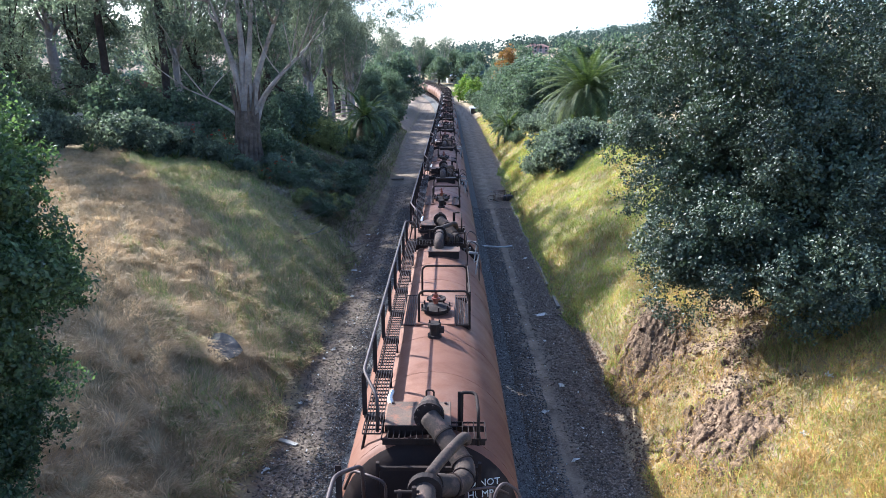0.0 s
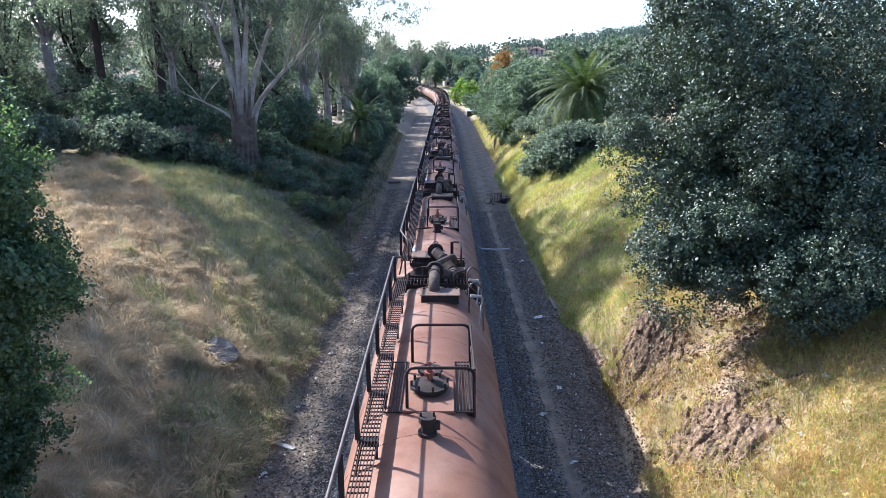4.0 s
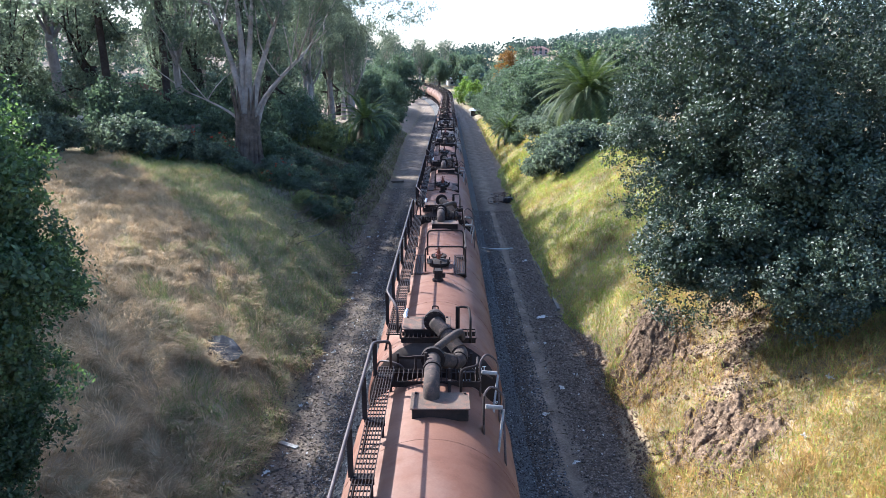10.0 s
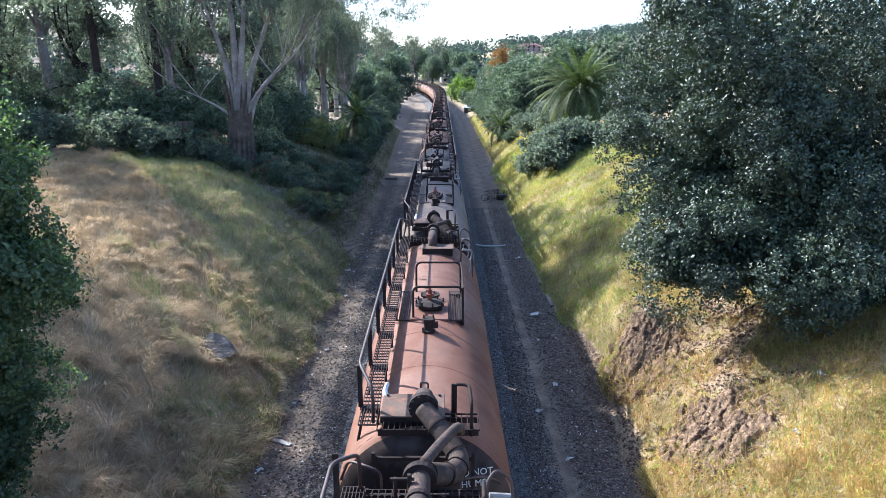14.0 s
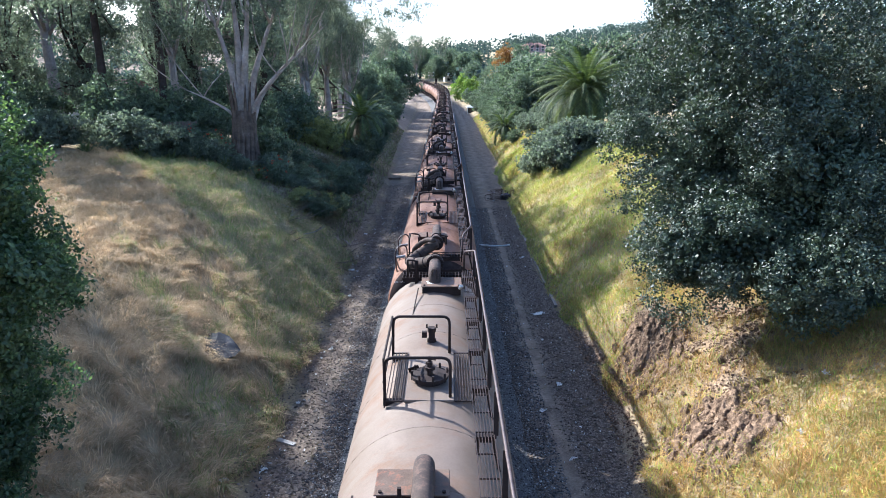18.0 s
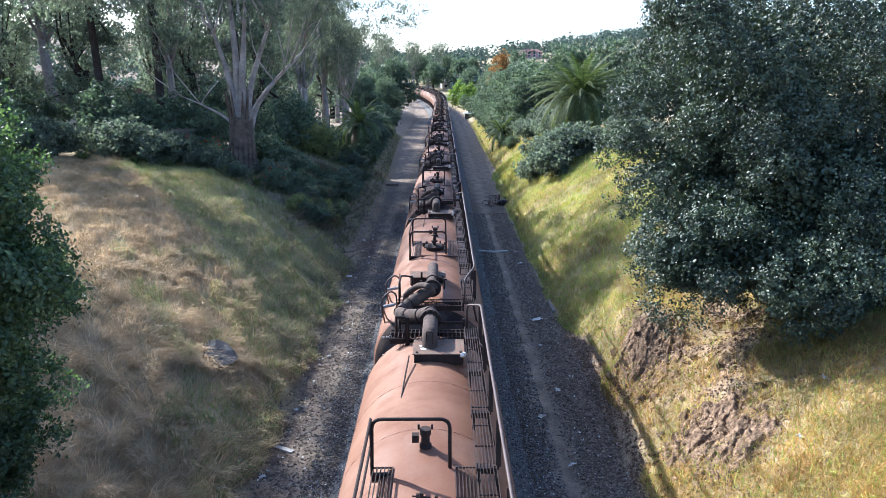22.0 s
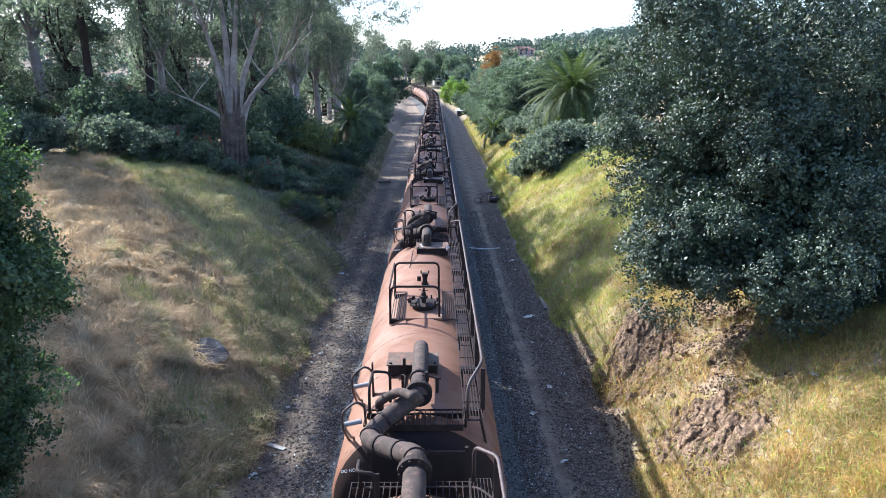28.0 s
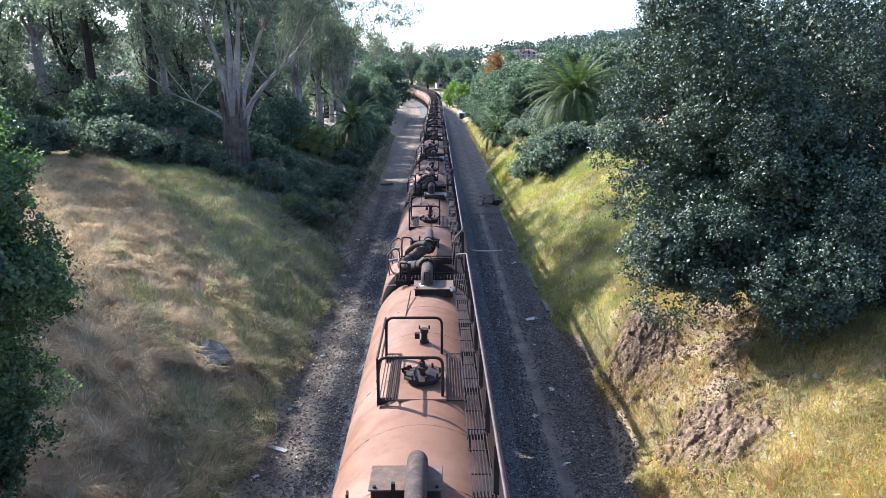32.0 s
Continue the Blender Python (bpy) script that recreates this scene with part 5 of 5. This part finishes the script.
grass("dead_brush", 34000, -12, -5.0, 34, 110, 0.55, 0.012, M["leaf_dead"], "dead brown undergrowth on the wooded bank", wooded_bank, 0.9)
grass("verge_grass", 30000, 5.6, 14, 58, 140, 0.5, 0.016, M["grass_gold"], "dry grass along the far verge", right_bank, 0.6)
grass("verge_grass", 30000, 5.6, 14, 58, 140, 0.5, 0.016, M["grass_fresh"], "green grass along the far verge", right_bank, 0.6)
grass("golden_grass", 190000, 4.9, 13.0, 10, 58, 0.33, 0.008, M["grass_gold"], "golden dry grass on the sunlit bank", lambda x, y: right_bank(x, y) & ((y < 25) | (np.sin(x * 77.1 + y * 43.3) > 0.15)), 0.8, 1.7)
grass("green_grass", 190000, 4.9, 13.0, 10, 70, 0.36, 0.007, M["grass_fresh"], "fresh green grass on the sunlit bank", lambda x, y: right_bank(x, y) & ((wobble(x, y, 0.35, 3) + 0.05 * (y - 25) > -0.1) | (np.sin(x * 91.7 + y * 57.3) > 0.5) | ((x - toes(y)[1] < 1.3) & (y > 22))), 0.6, 1.5)

grass("russet_grass", 60000, 5.2, 13.0, 12, 60, 0.36, 0.009, M["grass_russet"], "russet dry grass in patches on the bank", lambda x, y: right_bank(x, y) & (wobble(x, y, 0.55, 7) > 0.12), 0.7, 1.4)

# ---- things on the ground ----


def boulder(name, x, y, size, label, category="rock", group="", seed=0, dz=0.0, m=None):
    r = np.random.default_rng(seed + 11)
    bm = bmesh.new()
    bmesh.ops.create_icosphere(bm, subdivisions=2, radius=1)
    off = r.random(3) * 9
    for v in bm.verts:
        c = np.array(v.co) * 1.6 + off
        k = 1 + 0.28 * math.sin(c[0] * 2.1) * math.cos(c[1] * 1.7) + 0.2 * math.sin(c[2] * 2.9 + c[0])
        v.co = Vector((v.co.x * size[0] * k, v.co.y * size[1] * k, v.co.z * size[2] * k))
    me = bpy.data.meshes.new(name)
    bm.to_mesh(me)
    bm.free()
    me.materials.append(m or M["stone"])
    ob = new(name, me)
    ob.matrix_world = at(x, y, r.random() * 360, dz)
    return tagged(ob, label, category, group)


boulder("boulder", -6.7, 19.8, (0.75, 0.55, 0.4), "dark grey weathered boulder half sunk in grass", seed=3, dz=0.03, m=M["dark_stone"])
for i, (x, y, s) in enumerate(((6.0, 15.6, 0.16), (6.2, 14.2, 0.13), (5.6, 20.4, 0.17), (5.5, 21.4, 0.14), (9.2, 20.6, 0.14), (8.4, 19.3, 0.12), (5.9, 13.6, 0.13), (6.9, 21.9, 0.16))):
    boulder("bank_rock", x, y, (s * 1.2, s, s * 0.8), "brown rock breaking out of the bank", group="rocks of the bank", seed=20 + i, dz=-0.02, m=M["brown_rock"])


def outcrop(xc, yc, rx, ry, amp, label, k):
    """A craggy rock face that breaks out of the bank and sinks into it all round."""
    n = 110
    V = []
    for j in range(n):
        for i in range(n):
            a, b = 2 * i / (n - 1) - 1, 2 * j / (n - 1) - 1
            x, y = xc + a * rx, yc + b * ry
            rim = a * a + b * b + 0.45 * noise.noise(Vector((a * 1.7, b * 1.7, k))) + 0.3 * noise.noise(Vector((a * 6.0, b * 6.0, k)))
            fall = min(1.0, max(0.0, (1 - rim) * (3.5 if a < 0 else 1.6)))
            warp = 0.25 * noise.noise(Vector((x * 2.0, y * 2.0, k)))
            q = Vector((x * 2.6 + warp, y * 1.9 - x * 0.8, k + warp + 1.6 * float(height(x, y))))
            (d1, d2, _, _), (cell, _, _, _) = noise.voronoi(q)
            (e1, e2, _, _), (bit, _, _, _) = noise.voronoi(q * 2.7)
            block = 0.65 * noise.cell(cell * 7.3) + 0.3 * noise.cell(bit * 9.1)
            crack = 0.3 * max(0.0, 1 - 6 * (d2 - d1)) + 0.15 * max(0.0, 1 - 6 * (e2 - e1))
            grit = noise.fractal(Vector((x * 9, y * 9, k)), 0.7, 2.2, 4)
            up = 0.5 * block - crack + 0.2 * grit
            z = float(height(x, y)) - 0.12 + fall * (0.24 + amp * up)
            V.append((x - fall * amp * 0.3 * up, y - fall * amp * 0.25 * up, z))
    a = (np.arange(n - 1)[:, None] * n + np.arange(n - 1)[None]).ravel()
    ob = new("rock_outcrop", mesh_of("rock_outcrop", V, np.stack([a, a + 1, a + n + 1, a + n], 1), M["brown_rock"]))
    tagged(ob, label, "rock")


def crag_rocks():
    """Angular broken rocks bedded in the two bare faces of the bank."""
    r = np.random.default_rng(5)
    shapes = []
    for k in range(6):
        bm = bmesh.new()
        for p in unit(r.normal(size=(11, 3))) * (1.0, 0.75, 0.6):
            bm.verts.new(p)
        h = bmesh.ops.convex_hull(bm, input=bm.verts[:])
        bmesh.ops.delete(bm, geom=[g for g in h["geom_interior"] if isinstance(g, bmesh.types.BMVert)], context="VERTS")
        me = bpy.data.meshes.new("bank_rock")
        bm.to_mesh(me)
        bm.free()
        me.materials.append(M["brown_rock"])
        shapes.append(me)
    for xc, yc, rx, ry, n in ((6.75, 14.7, 1.0, 1.4, 46), (6.6, 19.5, 0.9, 1.2, 40), (8.5, 19.4, 0.9, 1.6, 22), (5.5, 15.0, 0.5, 1.6, 14)):
        for k in range(n):
            x, y = xc + rx * r.normal() * 0.6, yc + ry * r.normal() * 0.6
            s = 0.05 + 0.2 * r.random() ** 2.6
            ob = new("bank_rock", shapes[k % 6])
            ob.matrix_world = at(x, y, 0, s * 0.12) @ pose(0, 0, 0, r.random() * 60 - 30, r.random() * 60 - 50, r.random() * 360)
            ob.scale = (s, s, s * (0.7 + 0.5 * r.random()))
            tagged(ob, "angular brown rock bedded in the bare bank", "rock", "rocks of the bank")


crag_rocks()
outcrop(6.75, 14.7, 1.3, 1.9, 0.23, "craggy brown rock face on the sunlit bank", 1.0)
outcrop(6.6, 19.5, 1.25, 1.5, 0.16, "dark craggy rock face low on the bank", 4.0)


def plank(x, y, turn, size, label, m, tilt=2.0):
    bm = bmesh.new()
    box(bm, (0, 0, size[2] / 2), size, None, 0.006)
    ob = part("plank", bm, m)
    ob.matrix_world = at(x, y, turn, 0.01) @ pose(0, 0, 0, tilt, 0, 0)
    return tagged(ob, label, "plank")


plank(-4.1, 17.1, -28, (0.62, 0.14, 0.035), "weathered pale wooden plank on gravel", M["grey_timber"])
plank(-4.6, 63, 20, (1.6, 0.25, 0.18), "old timber sleeper lying beside the road", M["timber"])
plank(4.75, 27.6, 65, (0.5, 0.03, 0.02), "thin dead stick on the dirt path", M["timber"])


def scrap(x, y, turn, size, seed, label, m="paper"):
    """A crumpled sheet: a small folded grid with thickness."""
    r = np.random.default_rng(seed)
    bm = bmesh.new()
    bmesh.ops.create_grid(bm, x_segments=5, y_segments=4, size=0.5)
    for v in bm.verts:
        v.co = Vector((v.co.x * size[0] + r.normal() * 0.02, v.co.y * size[1] + r.normal() * 0.02, 0.02 + abs(r.normal()) * size[2]))
    ext = bmesh.ops.extrude_face_region(bm, geom=bm.faces[:])
    for e in ext["geom"]:
        if isinstance(e, bmesh.types.BMVert):
            e.co.z += 0.008
    ob = part("litter", bm, M[m])
    ob.matrix_world = at(x, y, turn, 0.01)
    return tagged(ob, label, "litter", "scraps along the line")


SCRAPS = ((4.15, 27.3, 30, 0.5, 0.2), (3.95, 20.6, 0, 0.16, 0.16), (-4.35, 15.7, 40, 0.16, 0.12), (-4.2, 19.3, 10, 0.12, 0.1), (-3.9, 23.5, 70, 0.14, 0.1), (3.2, 18.9, 20, 0.2, 0.08), (3.6, 16.2, 50, 0.16, 0.1), (3.9, 24.4, 110, 0.14, 0.1),
          (-4.5, 33.4, 15, 0.4, 0.15), (-4.0, 29.5, 80, 0.16, 0.12), (-5.0, 14.6, 30, 0.2, 0.14), (8.7, 14.2, 40, 0.2, 0.16), (7.6, 12.9, 10, 0.18, 0.14), (-4.6, 41, 10, 0.3, 0.2), (4.4, 36, 60, 0.3, 0.12), (3.1, 14.2, 60, 0.12, 0.08))
for i, (x, y, a, sx, sy) in enumerate(SCRAPS):
    scrap(x, y, a, (sx, sy, 0.03), 50 + i, "pale scrap of litter on the ground")


def dumped_pile():
    t = empty("shopping_trolley", at(3.7, 53.0, 20) @ pose(0, 0, 0.34, 0, 90, 0), "dumped wire shopping trolley lying on the dirt path", "trolley")
    for z, gx, gy in ((0.5, 0.2, 0.34), (0.72, 0.24, 0.4), (0.95, 0.27, 0.46)):
        bm = bmesh.new()
        tube(bm, [(-gx, -gy, z), (gx, -gy, z), (gx, gy, z), (-gx, gy, z), (-gx, -gy, z)], 0.014, 6)
        part("basket_rim", bm, M["plate"], t)
    for k in range(18):
        a = 2 * math.pi * k / 18
        bx, by = max(-1, min(1, 1.4 * math.cos(a))), max(-1, min(1, 1.4 * math.sin(a)))
        bm = bmesh.new()
        tube(bm, [(bx * 0.2, by * 0.34, 0.5), (bx * 0.27, by * 0.46, 0.95)], 0.007, 5)
        part("basket_wire", bm, M["dark_steel"], t)
    for sx in (-1, 1):
        bm = bmesh.new()
        tube(bm, spline([(sx * 0.24, 0.45, 1.0), (sx * 0.24, 0.42, 0.45), (sx * 0.24, 0.3, 0.16), (sx * 0.2, -0.45, 0.16)], 3), 0.016, 6)
        part("side_frame", bm, M["plate"], t, "bent dull metal tube")
        for y in (0.34, -0.42):
            bm = bmesh.new()
            tube(bm, [(sx * 0.22 - 0.015, y, 0.065), (sx * 0.22 + 0.015, y, 0.065)], 0.065, 12)
            part("wheel", bm, M["black_bag"], t)
    bm = bmesh.new()
    tube(bm, [(-0.25, 0.47, 1.01), (0.25, 0.47, 1.01)], 0.02, 8)
    part("handle", bm, M["dark_steel"], t)
    t.scale = (1.35, 1.35, 1.3)
    b = empty("bin_bag", at(4.95, 53.2, 0, 0.0), "crumpled black bin bag lying beside the trolley", "bag")
    r = np.random.default_rng(70)
    bm = bmesh.new()
    bmesh.ops.create_icosphere(bm, subdivisions=3, radius=0.38)
    for v in bm.verts:
        v.co = Vector((v.co.x * 1.25, v.co.y, max(0.0, 0.2 + v.co.z * 0.8))) + Vector(r.normal(size=3)) * 0.025
    part("sack", bm, M["black_bag"], b)
    bm = bmesh.new()
    tube(bm, [(0.1, 0, 0.46), (0.14, 0, 0.6)], [0.03, 0.06], 7)
    part("knot", bm, M["black_bag"], b)
    for i, (x, y, a) in enumerate(((3.55, 52.7, 20), (3.8, 53.5, 70), (5.3, 52.8, 110))):
        bm = bmesh.new()
        ring = [(0.3 * math.cos(q), 0.06 * math.sin(3 * q), 0.29 + 0.28 * math.sin(q)) for q in (2 * math.pi * k / 20 for k in range(21))]
        tube(bm, ring, 0.018, 6, False)
        ob = part("wheel_rim", bm, M["plate"])
        ob.matrix_world = at(x, y, a) @ pose(0, 0, 0, 18, 0, 0)
        tagged(ob, "bent bare wheel rim dumped on the path", "scrap metal", "dumped wheel rims")


dumped_pile()


def pale_hose():
    bm = bmesh.new()
    tube(bm, spline([(-0.95, 0.25, 0.04), (-0.3, -0.05, 0.05), (0.4, -0.1, 0.04), (1.0, 0.1, 0.04)], 5), 0.045, 8)
    ob = part("hose_piece", bm, M["render_white"], None, "", True)
    ob.matrix_world = at(2.95, 38.6, 0, 0.02)
    tagged(ob, "pale bent length of pipe lying on ballast", "pipe")


pale_hose()


def small_agave(name, label, leaf, blades, length):
    t = empty(name, Matrix(), label, "plant")
    for k in range(blades):
        az, e = k * 2.39996, 0.35 + 0.85 * (k / blades)
        d = Vector((math.cos(az) * math.cos(e), math.sin(az) * math.cos(e), math.sin(e)))
        s = Vector((-math.sin(az), math.cos(az), 0))
        L = length * (0.7 + 0.3 * math.sin(k * 1.7))
        V = [s * 0.05, -s * 0.05, d * L * 0.5 + s * 0.07, d * L * 0.5 - s * 0.07, d * L + Vector((0, 0, -0.1 * L))]
        part_mesh("blade", mesh_of("blade", [tuple(v) for v in V], [(0, 1, 3), (0, 3, 2), (2, 3, 4)], leaf), t)
    return t


AG = small_agave("agave", "grey-green spiky agave under the trees", M["leaf_palm"], 26, 1.2)
AG.matrix_world = at(-14.2, 41.2)
for x, y, a, s in ((-15.6, 40.4, 40, 0.9), (-12.3, 40.0, 80, 1.0), (-17.5, 40.6, 10, 1.1), (-10.6, 40.2, 66, 0.8), (-9.4, 42.2, 20, 0.9), (-20.5, 40.2, 99, 1.0)):
    again(AG, x, y, a, s)

RF = tree("flowering_shrub", at(-13.8, 42.4), "shrub with red flower heads under the eucalyptus", "shrub", M["bark_dark"], M["leaf_broad"], 0.4, 0.06, [((0, 0, 0.8), (1.1, 1.0, 0.8))], 1600, 0.16, 3, 0.3, 0, 0.4, 0.4, 20)
part_mesh("flowers", leaf_mesh("flowers", clumps((0, 0, 1.0), (1.1, 1.0, 0.75), 16, 12, 0.1, 0.8)[0], 0.1, M["flower_red"]), RF, "red flower heads")
again(RF, -9.6, 40.6, 80, 0.9)
again(RF, -15.4, 43.0, 120, 1.0)

# an old paling fence and a pale house wall seen between the trunks


def fence():
    t = empty("paling_fence", at(-19.5, 44.2, 4), "old grey timber paling fence under the trees", "fence")
    for k in range(26):
        bm = bmesh.new()
        box(bm, (k * 0.16, 0, 0.75), (0.13, 0.025, 1.5 + 0.06 * math.sin(k * 2.3)), None, 0.004)
        part("paling", bm, M["timber"], t)
    for z in (0.4, 1.2):
        bm = bmesh.new()
        box(bm, (2.0, 0.05, z), (4.2, 0.05, 0.09))
        part("fence_rail", bm, M["timber"], t)


fence()


def house(name, m, size, walls, roof, label, storeys=1, gable=True):
    w, d, h = size
    t = empty(name, m, label, "house")
    bm = bmesh.new()
    box(bm, (0, 0, h / 2 - 1.5), (w, d, h + 3))
    part("wall", bm, M[walls], t)
    bm = bmesh.new()
    o, rise = 0.5, d * 0.22
    pts = [(-w / 2 - o, -d / 2 - o, h), (w / 2 + o, -d / 2 - o, h), (w / 2 + o, d / 2 + o, h), (-w / 2 - o, d / 2 + o, h), (-w / 2 + (0 if gable else d * 0.3), 0, h + rise), (w / 2 - (0 if gable else d * 0.3), 0, h + rise)]
    v = [bm.verts.new(p) for p in pts]
    for f in ((0, 1, 5, 4), (2, 3, 4, 5), (1, 2, 5), (3, 0, 4), (3, 2, 1, 0)):
        bm.faces.new([v[i] for i in f])
    part("roof", bm, M[roof], t)
    n = max(2, int(w / 3.2))
    for s in range(storeys):
        for k in range(n):
            x, z = -w / 2 + (k + 0.5) * w / n, (s + 0.55) * h / storeys
            bm = bmesh.new()
            box(bm, (x, -d / 2 - 0.02, z), (1.5, 0.12, 1.4), None, 0.02)
            win = part("window", bm, M["render_white"], t)
            bm = bmesh.new()
            box(bm, (x, -d / 2 - 0.09, z), (1.25, 0.03, 1.15))
            part("pane", bm, M["glass_dark"], win)
    return t


house("hill_house", at(53, 436, 6, -0.4), (13, 9, 3.0), "render_pink", "roof_tile", "pink-walled house with tiled roof on the hill", 2, False)
house("valley_house", at(3.0, 330, 10, -1.0), (7, 5, 4), "render_white", "roof_metal", "white house with pale roof beyond the bend")
house("tree_house", at(-36, 76, -20, -1.2), (9, 7, 4.2), "render_white", "roof_tile", "pale rendered house half hidden by the woods")
house("track_shed", pose(6.3, 156, -0.55), (2.0, 1.9, 1.5), "render_white", "roof_metal", "small white shed with metal roof beside the track")


def pole(x, y, h, label):
    t = empty("utility_pole", at(x, y), label, "utility pole")
    bm = bmesh.new()
    tube(bm, [(0, 0, -0.3), (0, 0, h)], [0.16, 0.1], 8)
    part("post", bm, M["timber"], t)
    for z in (h - 0.5, h - 1.3):
        bm = bmesh.new()
        box(bm, (0, 0, z), (2.0, 0.1, 0.12))
        part("crossarm", bm, M["timber"], t)
        for k in (-0.85, -0.4, 0.4, 0.85):
            bm = bmesh.new()
            tube(bm, [(k, 0, z + 0.05), (k, 0, z + 0.25)], 0.05, 6)
            part("insulator", bm, M["render_white"], t)


pole(-4.5, 235, 8.5, "timber utility pole with two crossarms")
pole(6.0, 262, 9.5, "timber utility pole with two crossarms")


def kerb():
    t = empty("kerb", at(0, 0, 0, 0.5), "low concrete kerb at the foot of the bank", "kerb", kind="structure")
    t.matrix_world = Matrix()
    for k in (9, 11, 12, 13, 16, 17, 18, 19, 20, 21, 22, 23, 25, 26):
        y = 14.5 + k * 1.6
        bm = bmesh.new()
        box(bm, (4.98 + 0.03 * math.sin(k * 1.7), y, -0.49 + 0.03 * math.sin(k * 2.9)), (0.14, 1.5, 0.16), Euler((0, 0, 0.01 * math.sin(k * 3.1))).to_matrix(), 0.012)
        part("kerb_stone", bm, M["concrete"], t)


kerb()

# dead branches and brush along the foot of the wooded bank
for i in range(96):
    x, y = (-4.9 - 3.4 * rng.random(), 33 + 34 * rng.random()) if i < 44 else (-4.7 - 4.2 * rng.random(), 32 + 15 * rng.random())
    bm = bmesh.new()
    L = 0.5 + 1.2 * rng.random()
    pts = limb(bm, (0, 0, 0.05), (L, 0.2 * rng.normal(), 0.15 + 0.5 * rng.random()), 0.025, 0.008, 0.12, 5, 5)
    limb(bm, pts[2], pts[2] + Vector((0.4 * L, 0.35 * rng.normal(), 0.25)), 0.013, 0.004, 0.1, 3, 4)
    limb(bm, pts[3], pts[3] + Vector((0.3 * L, -0.35 * rng.normal(), 0.2)), 0.012, 0.004, 0.1, 3, 4)
    ob = part("dead_branch", bm, M["timber" if i % 4 else "grey_timber"])
    ob.matrix_world = at(x, y, 360 * rng.random())
    tagged(ob, "bare fallen branch on the bank", "branch", "fallen branches")


def pebbles(name, n, x0, x1, y0, y1, lo, hi, material, label, zfun, keep=None):
    x, y = rng.uniform(x0, x1, n), y0 + (y1 - y0) * rng.random(n) ** 1.4
    if keep is not None:
        ok = keep(x, y)
        x, y = x[ok], y[ok]
        n = len(x)
    s = rng.uniform(lo, hi, n) * rng.uniform(0.7, 1.3, n)
    c = np.stack([x, y, zfun(x, y) + s * 0.2], 1)
    base = np.array([(1, 0, 0), (0, 1, 0), (-1, 0, 0), (0, -1, 0), (0.1, 0.1, 0.8), (0, 0, -0.6)])
    a = rng.uniform(0, 6.28, n)
    ca, sa = np.cos(a)[:, None], np.sin(a)[:, None]
    V = base[None] * (1 + 0.35 * rng.normal(size=(n, 6, 1)))
    V = np.stack([V[..., 0] * ca - V[..., 1] * sa, V[..., 0] * sa + V[..., 1] * ca, V[..., 2]], -1) * s[:, None, None] + c[:, None]
    k = np.arange(n)[:, None, None] * 6
    F = np.array([(0, 1, 4), (1, 2, 4), (2, 3, 4), (3, 0, 4), (1, 0, 5), (2, 1, 5), (3, 2, 5), (0, 3, 5)])[None] + k
    tagged(new(name, mesh_of(name, V.reshape(-1, 3), F.reshape(-1, 3), material)), label, "gravel", kind="stuff")


def bed_height(x, y):
    return np.maximum(height(x, y), np.clip(-0.2 - (np.abs(x) - 1.75) * 0.42, -0.62, -0.2))


pebbles("loose_ballast", 18000, 1.5, 3.3, 9, 50, 0.016, 0.034, M["pebble"], "loose grey ballast stones", bed_height)
pebbles("loose_ballast", 18000, -3.2, -1.5, 9, 50, 0.016, 0.034, M["pebble"], "loose grey ballast stones", bed_height)
pebbles("gravel", 11000, -5.0, -2.6, 11, 60, 0.012, 0.04, M["grit"], "scattered gravel on the access road", height)
pebbles("gravel", 9000, 3.6, 5.4, 11, 50, 0.012, 0.04, M["grit"], "scattered gravel on the dirt path", height)
pebbles("bank_rubble", 24000, 5.0, 9.6, 12, 28, 0.012, 0.05, M["rubble"], "brown rubble fallen from the bank", height, lambda x, y: ~right_bank(x, y))


def twigs(name, n, x0, x1, y0, y1, material, label):
    """Fallen sticks: thin four-sided slivers lying on the ground."""
    x, y = rng.uniform(x0, x1, n), rng.uniform(y0, y1, n)
    a, ln = rng.uniform(0, 6.28, n), rng.uniform(0.08, 0.4, n)
    d = np.stack([np.cos(a), np.sin(a), 0.12 * rng.normal(size=n)], 1) * ln[:, None] * 0.5
    s = np.stack([-np.sin(a), np.cos(a), 0 * a], 1) * (0.006 + 0.006 * rng.random(n))[:, None]
    c = np.stack([x, y, height(x, y) + 0.03], 1)
    up = np.array((0, 0, 0.012))
    V = np.stack([c - d - s, c - d + s, c + d, c - d + up], 1).reshape(-1, 3)
    k = np.arange(n)[:, None, None] * 4
    F = np.array([(0, 1, 2), (1, 3, 2), (3, 0, 2), (0, 3, 1)])[None] + k
    tagged(new(name, mesh_of(name, V, F.reshape(-1, 3), material)), label, "twigs", kind="stuff")


twigs("twigs", 2600, -6.4, -3.0, 11, 52, M["leaf_dead"], "dry twigs and bark strewn along the road")
twigs("twigs", 500, 3.0, 5.2, 11, 45, M["leaf_dead"], "dry twigs strewn along the dirt path")


def litter_flakes(name, n, x0, x1, y0, y1):
    x, y = rng.uniform(x0, x1, n), rng.uniform(y0, y1, n)
    c = np.stack([x, y, height(x, y) + 0.02], 1)
    tagged(new(name, leaf_mesh(name, c, 0.09, M["paper"], 0, 0.7, 2.0)), "tiny pale scraps of rubbish and dry leaves", "litter", kind="stuff")


litter_flakes("rubbish", 260, -5.2, -3.0, 12, 48)
litter_flakes("rubbish", 70, 3.0, 4.9, 12, 48)


motions()
